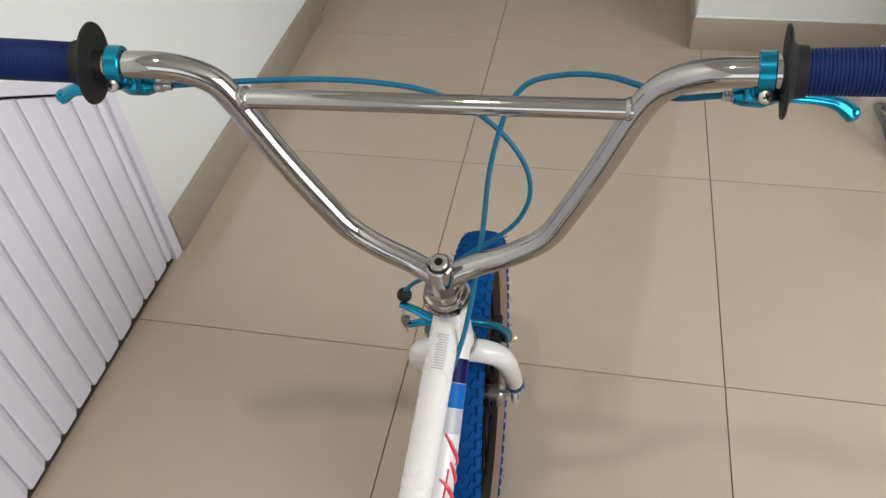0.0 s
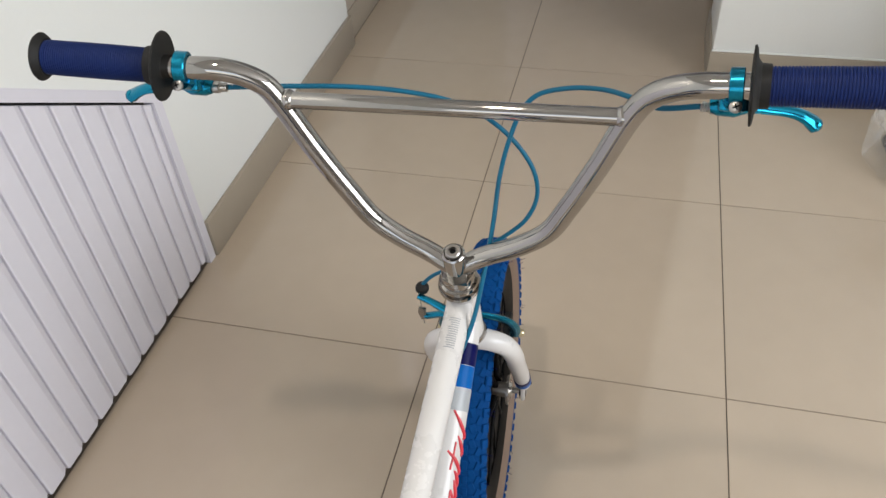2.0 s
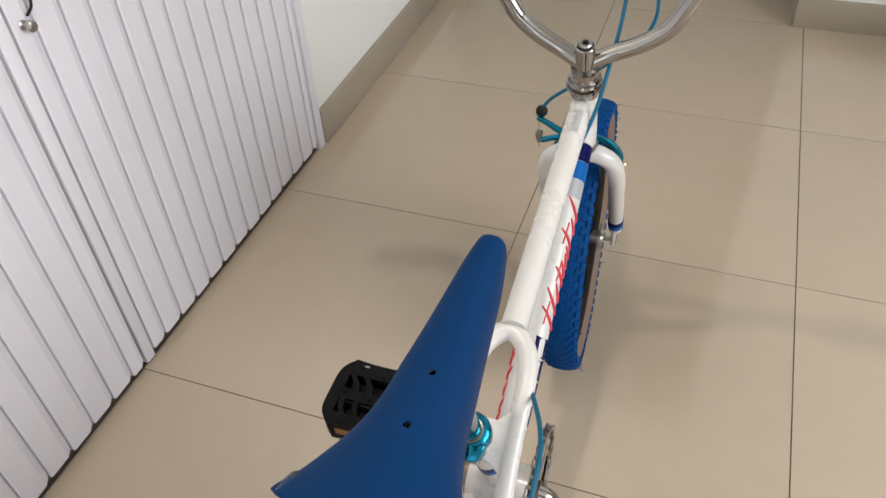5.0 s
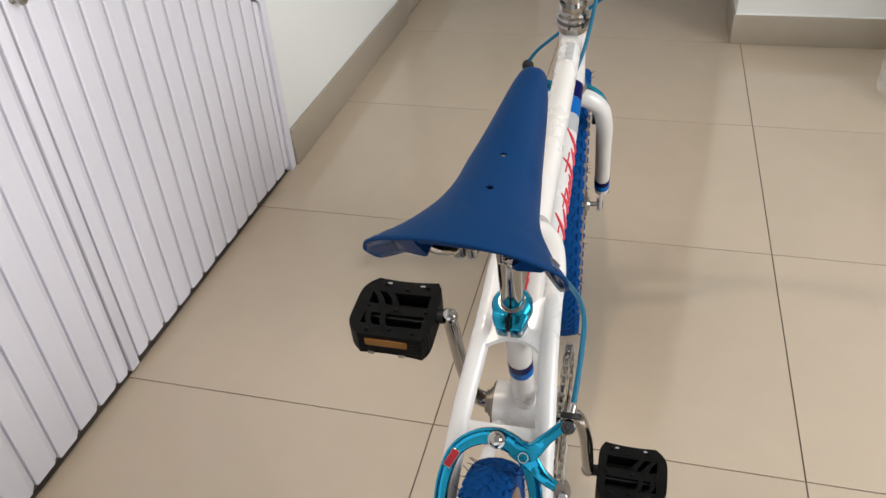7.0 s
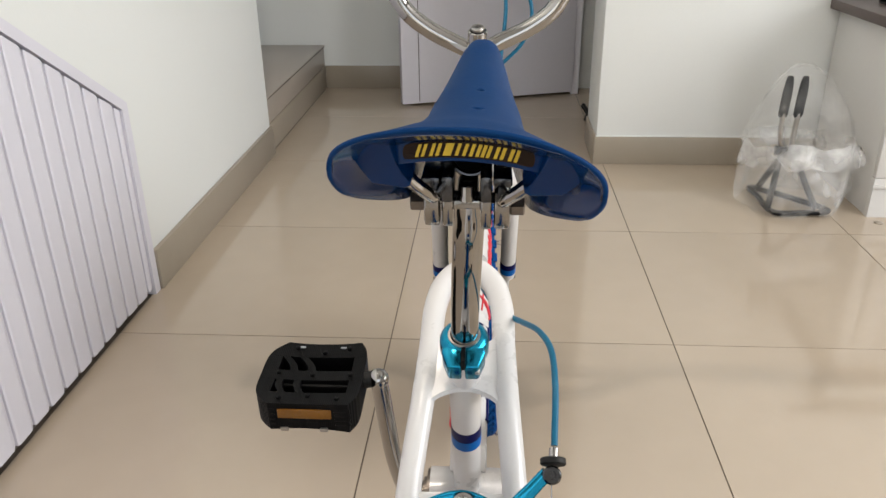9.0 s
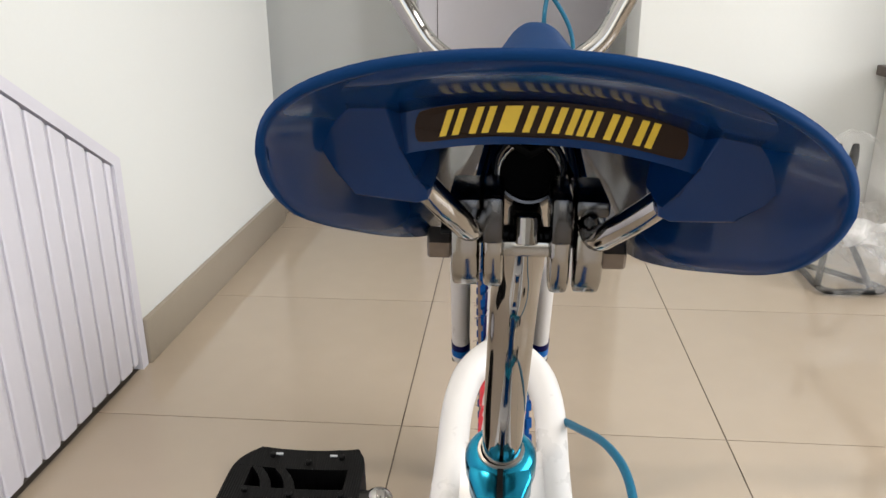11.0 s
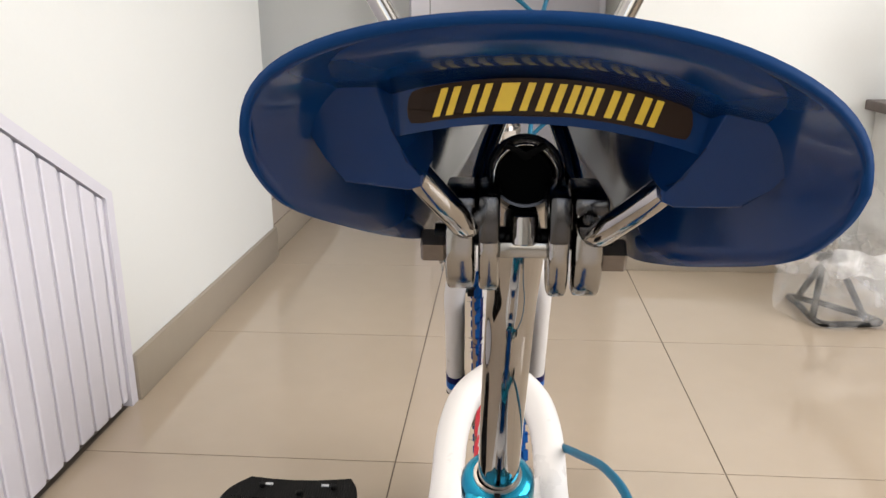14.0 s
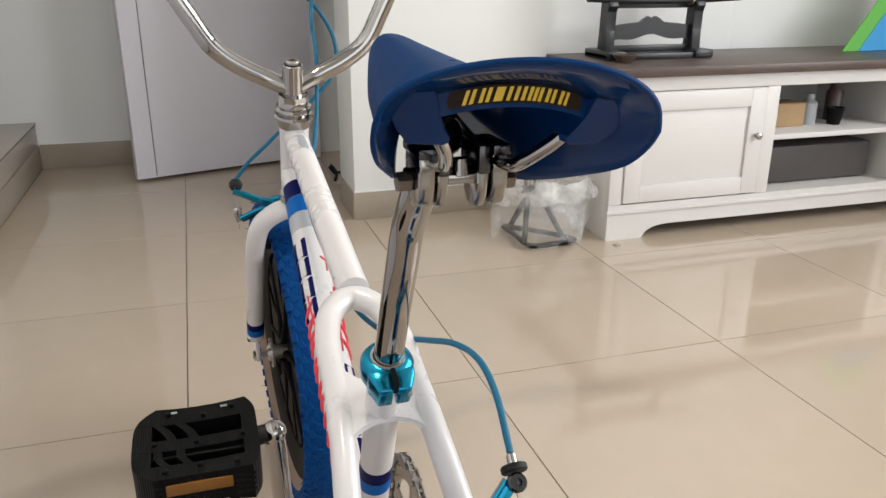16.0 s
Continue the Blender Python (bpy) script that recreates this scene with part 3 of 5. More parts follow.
hb = B()
rod(hb, on_axis(0.664), on_axis(0.7165), 0.0125, 28, 0.0015)
for s in (-1, 1):
    right = 1 if s > 0 else 0
    left = 1 - right
    line = curve([(s * 0.006, 0.483, 0.690), (s * 0.03, 0.489, 0.701), (s * (0.062 + 0.004 * right), 0.4915, 0.718 - 0.001 * right), (s * (0.090 + 0.0055 * right), 0.493, 0.7405 - 0.002 * right),
                  (s * (0.111 + 0.004 * right), 0.4935, 0.773), (s * (0.137 + 0.0025 * right + 0.003 * left), 0.494, 0.824), (s * (0.1638 + 0.0045 * left), 0.4945, 0.8805), (s * (0.1758 + 0.003 * left), 0.493, 0.8985 + 0.001 * right),
                  (s * (0.190 + 0.003 * left), 0.489, 0.9105 + 0.0015 * right), (s * 0.214, 0.483, 0.9225 - 0.0025 * left), (s * 0.255, 0.477, 0.9285 - 0.004 * left), (s * 0.376, 0.460 + 0.003 * right, 0.935 + 0.0055 * left)], 7)
    sweep(hb, [rolled(*p) for p in line], 0.0111, 20)
sweep(hb, [rolled(-0.1665, 0.4945, 0.8825), rolled(0.1645, 0.4945, 0.8788)], 0.0082, 18)
bar = part("handlebar", hb, M_CHROME, bike, "chrome high-rise handlebar welded to its stem")
for s in (-1, 1):
    p, q = rolled(s * 0.1602 - 0.001, 0.4945, 0.8807 - s * 0.0019), rolled(s * 0.1532 - 0.001, 0.4945, 0.8807 - s * 0.0018)
    part("weld_bead", lathe(B(), [(0, 0.0080), (0.001, 0.0101), (0.004, 0.0105), (0.0065, 0.0092), (0.0075, 0.0081)], p, q - p, 20, closed=True), M_CHROME, bar)
top = on_axis(0.7165)
part("stem_bolt", lathe(B(), [(0.0, 0.0086), (-0.0035, 0.0086), (-0.005, 0.0074), (-0.005, 0.0042), (-0.001, 0.0038), (-0.001, 0)], top, AX, 24), M_STEEL, bar, "steel hex socket stem bolt")
# black disc set in the bolt recess to give it its shade
part("socket_black_disc", rod(B(), top - AX * 0.0012, top - AX * 0.0024, 0.0036, 6), M_BLACK, bar, "black hexagon disc for the shade in the socket")
part("bolt_ring", lathe(B(), [(0.0003, 0.0087), (-0.0008, 0.0091), (-0.0008, 0.0095), (0.0003, 0.0099)], top, AX, 24, closed=True), M_BLACK, bar)

for s in (-1, 1):
    a, b = (rolled(-0.2775, 0.4745, 0.9270), rolled(-0.3755, 0.460, 0.9407)) if s < 0 else (rolled(0.2650, 0.4760, 0.9295), rolled(0.386, 0.462, 0.9405))
    L = (b - a).length
    prof = [(0, 0.0111), (0, 0.0158)]
    n = 46
    for k in range(n):
        h = 0.003 + (L - 0.006) * k / n
        swell = 0.0004 * math.sin(math.pi * k / n)
        step_l = (L - 0.006) / n
        prof += [(h, 0.0152 + swell), (h + step_l * 0.15, 0.0161 + swell), (h + step_l * 0.6, 0.0161 + swell), (h + step_l * 0.75, 0.0152 + swell)]
    prof += [(L - 0.003, 0.0158), (L, 0.0158), (L, 0.0111)]
    grip = part("grip", lathe(B(), prof, a, b - a, 28, closed=True), M_GRIP, bike, "ribbed dark blue rubber grip")
    part("end_flange", lathe(B(), [(L - 0.001, 0.010), (L - 0.001, 0.0175), (L + 0.0015, 0.0205), (L + 0.0045, 0.0225), (L + 0.0065, 0.0212), (L + 0.0072, 0.012), (L + 0.0075, 0)], a, b - a, 32, closed=False), M_BRUBBER, grip, "black rubber end flange")
    part("inner_flange", lathe(B(), [(0.004, 0.0112), (0.004, 0.0178), (-0.0035, 0.0185), (-0.0062, 0.022), (-0.0074, 0.0305), (-0.0086, 0.0326), (-0.0102, 0.0322), (-0.0108, 0.024), (-0.0112, 0.0112)], a, b - a, 36, closed=True), M_BRUBBER, grip, "round black rubber hand guard flange")

    # brake lever
    c = rolled(-0.2500, 0.4778, 0.9242) if s < 0 else rolled(0.2440, 0.4780, 0.928)
    along = (b - a).normalized()
    lever = part("brake_lever", lathe(B(), [(-0.0058, 0.0112), (-0.0058, 0.0142), (-0.005, 0.015), (0.005, 0.015), (0.0058, 0.0142), (0.0058, 0.0112)], c, along, 28, closed=True), M_TEAL, bike, "teal anodised brake lever with its clamp")
    # body below and before the bar
    part("lever_body", sweep(B(), [c + Vector((s * -0.016, 0.0165, -0.030)), c + Vector((s * -0.010, 0.0165, -0.029)), c + Vector((s * 0.004, 0.015, -0.028)), c + Vector((s * 0.014, 0.017, -0.028))], [0.0075, 0.011, 0.0115, 0.008], 14, flat=0.8), M_TEAL, lever)
    part("clamp_neck", sweep(B(), [c + Vector((0, -0.006, -0.010)), c + Vector((s * -0.001, 0.006, -0.018))], 0.0085, 12), M_TEAL, lever)
    sc = c + Vector((s * 0.0005, -0.0135, -0.0115))
    screw = part("clamp_screw", lathe(B(), [(0, 0), (0, 0.0052), (0.0022, 0.0052), (0.0034, 0.0038), (0.0036, 0)], sc, (0, -0.8, 0.55), 18), M_STEEL, lever, "silver cross-head clamp screw")
    sm = Matrix.Translation(sc + Vector((0, -0.8, 0.55)).normalized() * 0.0036) @ Vector((0, -0.8, 0.55)).to_track_quat('Z', 'Y').to_matrix().to_4x4()
    # cross slot as thin black bars laid on, in place of its shade
    for turn in (25, 115):
        part("slot", box(B(), -0.0028, 0.0028, -0.0006, 0.0006, -0.0006, 0.0003, m=sm @ Matrix.Rotation(radians(turn), 4, 'Z')), M_BLACK, screw)
    part("lever_bracket", box(B(), -0.012, 0.010, -0.009, 0.009, -0.008, 0.008, 0.0028, m=Matrix.Translation(c + Vector((s * 0.001, 0.008, -0.0205))) @ Matrix.Rotation(radians(-32), 4, 'X') @ Matrix.Diagonal((s, 1, 1, 1))), M_TEAL, lever)
    blade = curve([c + Vector((s * 0.008, 0.019, -0.028)), c + Vector((s * 0.030, 0.027, -0.035)), c + Vector((s * 0.052, 0.033, -0.041 - (0.004 if s < 0 else 0))), c + Vector((s * (0.0775 if s < 0 else 0.0645), 0.035, -0.046 - (0.005 if s < 0 else 0))), c + Vector((s * (0.097 if s < 0 else 0.0755), 0.037, -0.0545 - (0.007 if s < 0 else 0)))], 6)
    n = len(blade)
    part("lever_blade", sweep(B(), blade, [0.0085 - 0.0025 * math.sin(math.pi * k / (n - 1)) for k in range(n)], 14, flat=0.6, up=(0, -0.5, 1)), M_TEAL, lever)
    part("blade_tip", ball(B(), blade[-1], 0.0068), M_TEAL, lever)
    # adjuster towards the middle
    a0 = c + (Vector((0.013, 0.0165, -0.0302)) if s < 0 else Vector((-0.006, 0.0165, -0.0332)))
    part("barrel_adjuster", lathe(B(), [(0, 0), (0, 0.0045), (0.004, 0.0058), (0.009, 0.0058), (0.0095, 0.0042)] + [(0.0102 + 0.0011 * k, 0.0045 if k % 2 else 0.0038) for k in range(7)] + [(0.018, 0)], a0, (-s, 0.12, 0.0), 16), M_STEEL, lever, "knurled steel barrel adjuster")

# cables
CR = 0.0026
aL = rolled(-0.2500, 0.4778, 0.9242) + Vector((0.030, 0.0185, -0.030))
aR = rolled(0.2440, 0.4780, 0.928) + Vector((-0.023, 0.0185, -0.0332))
front_cable = curve([aL, (-0.174, 0.524, 0.870), (-0.116, 0.551, 0.858), (-0.066, 0.570, 0.845), (-0.024, 0.580, 0.832), (0.013, 0.586, 0.812), (0.047, 0.588, 0.779), (0.068, 0.585, 0.744), (0.072, 0.58, 0.714), (0.061, 0.575, 0.684), (0.040, 0.570, 0.662), (0.005, 0.566, 0.632), (-0.03, 0.567, 0.600), (-0.06, 0.574, 0.571), (-0.0735, 0.577, 0.552)], 7)
rear_cable = curve([aR, (0.186, 0.516, 0.882), (0.162, 0.545, 0.873), (0.136, 0.570, 0.864), (0.1, 0.588, 0.852), (0.068, 0.590, 0.840), (0.053, 0.583, 0.824), (0.042, 0.567, 0.794), (0.036, 0.547, 0.763), (0.035, 0.512, 0.726), (0.029, 0.482, 0.675), (0.021, 0.460, 0.628), (0.010, 0.435, 0.596), (0.0, 0.40, 0.583), (-0.006, 0.32, 0.567), (-0.002, 0.22, 0.546), (0.008, 0.165, 0.525), (0.019, 0.132, 0.519), (0.033, 0.096, 0.522), (0.048, 0.062, 0.533), (0.061, 0.028, 0.544), (0.0688, -0.004, 0.546), (0.0703, -0.038, 0.536), (0.0685, -0.074, 0.508)], 7)
fc = part("front_brake_cable", sweep(B(), front_cable, CR, 10), M_CABLE, bike, "teal cable housing looping to the front brake")
rc = part("rear_brake_cable", sweep(B(), rear_cable, CR, 10), M_CABLE, bike, "teal cable housing running to the rear brake")
part("cable_end", ball(B(), (-0.0745, 0.577, 0.545), 0.0092), M_BRUBBER, fc, "black rubber cable knob")
part("ferrule", rod(B(), (0.0681, -0.0760, 0.5076), (0.0672, -0.084, 0.5025), 0.0036, 12, 0.0008), M_CHROME, rc)

# saddle, sagging and turned a little to its right
SX, SZ = 0.0098, 0.775
SADDLE = Matrix.Translation((SX, -0.17, SZ)) @ Matrix.Rotation(radians(-0.7), 4, 'Z') @ Matrix.Rotation(radians(3.0), 4, 'Y') @ Matrix.Translation((0, 0.17, -SZ))


def sat(x, y, z):
    """A place on the saddle, whose nose tips up and whose tail reaches back."""
    rise = max(0.0, (y + 0.14) / 0.17) ** 1.3
    tail = max(0.0, min(1.0, (-0.13 - y) / 0.07))
    return SADDLE @ Vector((x, y - 0.0045 * tail, z + 0.0065 * rise))


def bulge(x, y, w):
    """How far the middle of the tail bows out backwards, while its wing tips round off forwards."""
    g = min(1.0, abs(x / w))
    return max(0.0, min(1.0, (-0.196 - y) / 0.0245)) * (0.0065 * (1 - g * g) - 0.0075 * g ** 7)


sb = B()
# along the saddle: y, half width, height of the crown and of the edge
stations = [(0.0345, 0.0072, 0.7690, 0.754), (0.0325, 0.0115, 0.7725, 0.746), (0.026, 0.0130, 0.7755, 0.740), (0.010, 0.0156, 0.777, 0.735), (-0.02, 0.0188, 0.777, 0.730), (-0.06, 0.0234, 0.777, 0.7235), (-0.10, 0.0288, 0.777, 0.7205),
            (-0.13, 0.0335, 0.778, 0.721), (-0.155, 0.0405, 0.7795, 0.7275), (-0.175, 0.0491, 0.782, 0.7350), (-0.19, 0.0556, 0.785, 0.7415), (-0.202, 0.0598, 0.7875, 0.7488), (-0.2125, 0.0616, 0.7895, 0.7566), (-0.2205, 0.0611, 0.7912, 0.7630)]
mid = curve([(y, w, z) for y, w, z, e in stations], 4)
low = curve([(y, e, 0) for y, w, z, e in stations], 4)
rows = []
for (y, w, zc), (_, ze, _) in zip(mid, low):
    full_tail = max(0.0, min(1.0, (-0.10 - y) / 0.09))
    w *= 1 + 0.07 * max(0.0, min(1.0, (y + 0.12) / 0.1))
    a_, b_ = 0.78 + 0.22 * full_tail, 0.55 + 0.40 * full_tail
    half = []
    for i in range(19):
        th = math.pi / 2 * i / 18
        half.append((w * math.sin(th) ** a_, ze + (zc - ze) * max(0.0, math.cos(th)) ** b_))
    full = [(-x, z) for x, z in half[:0:-1]] + half
    rows.append([sb.verts.new(sat(x, y - bulge(x, y, w), z - 0.0022 * full_tail * (x / w) * abs(x / w))) for x, z in full])
for r0, r1 in zip(rows, rows[1:]):
    for i in range(len(r0) - 1):
        sb.faces.new((r0[i], r0[i + 1], r1[i + 1], r1[i]))
sb.faces.new(rows[0])
# two round vent holes through the shell
for y, r in ((-0.1095, 0.0025), (-0.1525, 0.0029)):
    c = sat(0.002, y, 0.779).to_2d()
    near = [e for e in sb.edges if (((e.verts[0].co + e.verts[1].co) / 2).to_2d() - c).length < 0.012 and e.verts[0].co.z > 0.765]
    bmesh.ops.subdivide_edges(sb, edges=near, cuts=4, use_grid_fill=True)
    gone = [f for f in sb.faces if (f.calc_center_median().to_2d() - c).length < r and f.calc_center_median().z > 0.765]
    bmesh.ops.delete(sb, geom=gone, context='FACES')
    for v in sb.verts:
        off = v.co.to_2d() - c
        if v.is_boundary and off.length < 2 * r and v.co.z > 0.765:
            v.co.xy = c + off.normalized() * r
saddle = part("saddle", sb, M_SADDLE, bike, "blue plastic shell saddle with flared tail")
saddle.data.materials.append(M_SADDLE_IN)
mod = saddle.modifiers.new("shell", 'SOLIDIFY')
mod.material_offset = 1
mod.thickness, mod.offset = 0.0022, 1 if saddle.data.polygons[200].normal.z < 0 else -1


def strip(bm, x_half, y, z_mid, sag, height, thick, n=14):
    """An upright curved band across the tail."""
    lo, hi = [], []
    for i in range(n + 1):
        u = -1 + 2 * i / n
        lo.append((x_half * u, y + 0.004 * (x_half * u / 0.03) ** 2, z_mid - sag * u * u - height / 2))
        hi.append((x_half * u, y + 0.004 * (x_half * u / 0.03) ** 2, z_mid - sag * u * u + height / 2))
    a = [bm.verts.new(sat(*p)) for p in lo + hi[::-1]]
    b = [bm.verts.new(sat(*(Vector(p) + Vector((0, thick, 0))))) for p in lo + hi[::-1]]
    m = n + 1
    for i in range(n):
        bm.faces.new((a[i], a[i + 1], a[2 * m - 2 - i], a[2 * m - 1 - i]))
        bm.faces.new((b[i], b[2 * m - 1 - i], b[2 * m - 2 - i], b[i + 1]))
    for i in range(2 * m):
        j = (i + 1) % (2 * m)
        bm.faces.new((a[i], b[i], b[j], a[j]))
    return bm


LZ, LS, LH = 0.7748, 0.0045, 0.0037


def shell_at(x, y):
    """The shell's half width at y and its height over (x, y), near the tail."""
    k = max(i for i in range(len(stations) - 1) if stations[i][0] >= y)
    (y0, w0, c0, e0), (y1, w1, c1, e1) = stations[k], stations[k + 1]
    f = (y - y0) / (y1 - y0)
    w, zc, ze = w0 + (w1 - w0) * f, c0 + (c1 - c0) * f, e0 + (e1 - e0) * f
    g = min(1.0, abs(x) / w)
    return w, ze + (zc - ze) * max(0.0, 1 - g * g) ** 0.475 - 0.0022 * (x / w) * abs(x / w)


def within_shell(x, y, z):
    """The place, drawn in so that it stays under the shell."""
    w = shell_at(0, y)[0]
    x = max(-0.93 * w, min(0.93 * w, x))
    return sat(x, y, min(z, shell_at(x, y)[1] - 0.0014))


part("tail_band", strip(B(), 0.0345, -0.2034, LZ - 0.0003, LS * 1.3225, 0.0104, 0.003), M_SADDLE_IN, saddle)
# the shell's underside, thickening from the rear lip towards the band
sof, so = B(), []
for i in range(41):
    u = -1 + i / 20
    ring = []
    for y, drop in ((-0.2202, 0.0012), (-0.2155, 0.0034), (-0.2095, 0.0058), (-0.2026, 0.0082)):
        x = 0.0545 * u
        near_mid = max(0.0, min(1.0, (0.0545 - abs(x)) / 0.024))
        near_mid = near_mid * near_mid * (3 - 2 * near_mid)
        ring.append(sof.verts.new(sat(x, y - bulge(x, y, 0.059) * (1 if y < -0.205 else 0.4) + 0.004 * min(1.0, (x / 0.03) ** 2) * (y + 0.2202) / 0.0176, shell_at(x, y)[1] - 0.0008 - drop * near_mid)))
    so.append(ring)
for r0, r1 in zip(so, so[1:]):
    for k in range(3):
        sof.faces.new((r0[k], r0[k + 1], r1[k + 1], r1[k]))
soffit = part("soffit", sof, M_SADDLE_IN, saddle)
soffit_wall = soffit.modifiers.new("wall", 'SOLIDIFY')
soffit_wall.thickness, soffit_wall.offset = 0.0005, 0

# dark label with rounded ends
LW = 0.0294


def on_label(x, h, out=0.0):
    u = x / 0.03
    return sat(x, -0.2039 + 0.004 * u * u - out, LZ - LS * u * u + h)


edge = [(LW * (-1 + k / 8), -LH) for k in range(1, 16)]
edge += [(LW - 0.0016 + 0.0016 * math.cos(a), LH * math.sin(a) * 0.95) for a in (-1.2, -0.6, 0.0, 0.6, 1.2)]
edge += [(LW * (1 - k / 8), LH) for k in range(1, 16)]
edge += [(-LW + 0.0016 - 0.0016 * math.cos(a), LH * math.sin(a) * 0.95) for a in (1.2, 0.6, 0.0, -0.6, -1.2)]
lb = B()
front, back = [lb.verts.new(on_label(x, h)) for x, h in edge], [lb.verts.new(on_label(x, h, -0.0004)) for x, h in edge]
n = len(edge)
for k in range(n):
    lb.faces.new((front[k], front[(k + 1) % n], back[(k + 1) % n], back[k]))
lb.faces.new(front)
lb.faces.new(back[::-1])
bmesh.ops.triangulate(lb, faces=lb.faces)
label_plate = part("label", lb, M_LABEL, saddle, "dark label with yellow slanted bars", smooth=False)
# plain slanted bars in place of a maker's mark
gx, lean, hh, bw = -0.0230, 0.0008, 0.0028, 0.0015
for w, bars in ((0.0048, ((0, bw), (0.0027, 0.0042))), (0.0050, ((0.0004, 0.0019), (0.0031, 0.0046))), (0.0043, ((0.0002, 0.0038),)), (0.0050, ((0, bw), (0.0032, 0.0047))), (0.0016, ((0, 0.0015),)),
                (0.0064, ((0, bw), (0.0023, 0.0038), (0.0046, 0.0061))), (0.0051, ((0.0004, 0.0019), (0.0031, 0.0046))), (0.0050, ((0.0004, 0.0020), (0.0030, 0.0045)))):
    for x0, x1 in bars:
        ol = [on_label(gx + x0 - lean, -hh, 0.0003), on_label(gx + x1 - lean, -hh, 0.0003), on_label(gx + x1 + lean, hh, 0.0003), on_label(gx + x0 + lean, hh, 0.0003)]
        part("yellow_shape", prism(B(), ol, (0, 0.00025, 0)), M_YELLOW, label_plate, smooth=False)
    gx += w + 0.0012
for s in (-1, 1):
    face_ol = ((0.0362, -0.2050, 0.7795), (0.0465, -0.2025, 0.7755), (0.0522, -0.1965, 0.7655), (0.0485, -0.1950, 0.7580), (0.0437, -0.1948, 0.7525), (0.0290, -0.1958, 0.7519), (0.0262, -0.1960, 0.7530), (0.0256, -0.1958, 0.7560), (0.0296, -0.1985, 0.7585), (0.0326, -0.2010, 0.7660))
    back_ol = ((0.0285, -0.184, 0.7795), (0.0400, -0.180, 0.7755), (0.0430, -0.180, 0.7655), (0.0430, -0.180, 0.7580), (0.0410, -0.180, 0.7525), (0.0285, -0.180, 0.7519), (0.0262, -0.180, 0.7530), (0.0255, -0.180, 0.7560), (0.0255, -0.181, 0.7600), (0.0262, -0.182, 0.7680))
    mb = B()
    va, vb = [mb.verts.new(within_shell(s * x, y, z)) for x, y, z in face_ol], [mb.verts.new(within_shell(s * x, y, z)) for x, y, z in back_ol]
    n = len(va)
    mf = [mb.faces.new(va), mb.faces.new(vb[::-1])] + [mb.faces.new((va[i], vb[i], vb[(i + 1) % n], va[(i + 1) % n])) for i in range(n)]
    bmesh.ops.bevel(mb, geom=[e for e in mf[0].edges], offset=0.0010, segments=3, profile=0.5, affect='EDGES')
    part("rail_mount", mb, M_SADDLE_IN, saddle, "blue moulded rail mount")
    rail = curve([sat(s * 0.0350, -0.1880, 0.7620), sat(s * 0.0280, -0.1870, 0.7538), sat(s * 0.0205, -0.1755, 0.7425), sat(s * 0.0175, -0.163, 0.7355), sat(s * 0.0168, -0.145, 0.734), sat(s * 0.0163, -0.11, 0.735), sat(s * 0.0145, -0.075, 0.741), sat(s * 0.008, -0.02, 0.754), sat(s * 0.004, 0.01, 0.760)], 6)
    part("saddle_rail", sweep(B(), rail, 0.0035, 14), M_CHROME, saddle, "chrome saddle rail")

# seat post, bent back at the top and open at its end
PX = 0.0075
post_line = curve([SEAT_TOP, (0.0015, -0.018, 0.5955), (0.003, -0.034, 0.635), (0.0045, -0.0475, 0.6695), (0.0055, -0.066, 0.6935), (0.0065, -0.083, 0.7175), (PX, -0.0955, 0.7340), (PX, -0.104, 0.7388), (PX, -0.113, 0.7400)], 7)
pb = sweep(B(), post_line, 0.0109, 24, cap=False)
post = part("seat_post", pb, M_CHROME, bike, "chrome laid-back seat post")
mod = post.modifiers.new("wall", 'SOLIDIFY')
mod.thickness, mod.offset = 0.0009, -1
# black disc inside the open post stands for the shade of its hollow
part("post_dark_disc", rod(B(), (PX, -0.1015, 0.7378), (PX, -0.092, 0.733), 0.0096, 20), M_RIM, post)
clamp_b = B()
lathe(clamp_b, [(-0.0125, 0.0110), (-0.0125, 0.0120), (-0.011, 0.0130), (0.0, 0.0134), (0.012, 0.0128), (0.012, 0.0110)], (PX, -0.0995, 0.7375), (0, 0.93, -0.3), 28, closed=True)
sclamp = part("saddle_clamp", clamp_b, M_GUNMETAL, bike, "dark clamp round the post with chrome ears")
cx = 0.0065
part("clamp_block", box(B(), cx - 0.0058, cx + 0.0058, -0.142, -0.108, 0.7205, 0.7285, 0.002), M_BLACK, sclamp)
part("cross_bolt", rod(B(), (cx - 0.027, -0.136, 0.7265), (cx + 0.027, -0.136, 0.7245), 0.0032, 12), M_BLACK, sclamp)
part("tension_bolt", rod(B(), (cx, -0.118, 0.7285), (cx, -0.1185, 0.717), 0.0046, 6, 0.0006), M_STEEL, sclamp)
part("clamp_neck", rod(B(), (cx, -0.1432, 0.7255), (cx, -0.1425, 0.7345), 0.0042, 16, 0.0004), M_CHROME, sclamp, "short chrome neck under the post end")
part("bridge_bar", box(B(), cx - 0.0075, cx + 0.0075, -0.1455, -0.1425, 0.7215, 0.7265, 0.0008), M_DARKCHROME, sclamp)
part("bolt_washer", rod(B(), (cx, -0.1185, 0.7222), (cx, -0.1185, 0.7208), 0.0062, 18, 0.0004), M_STEEL, sclamp)
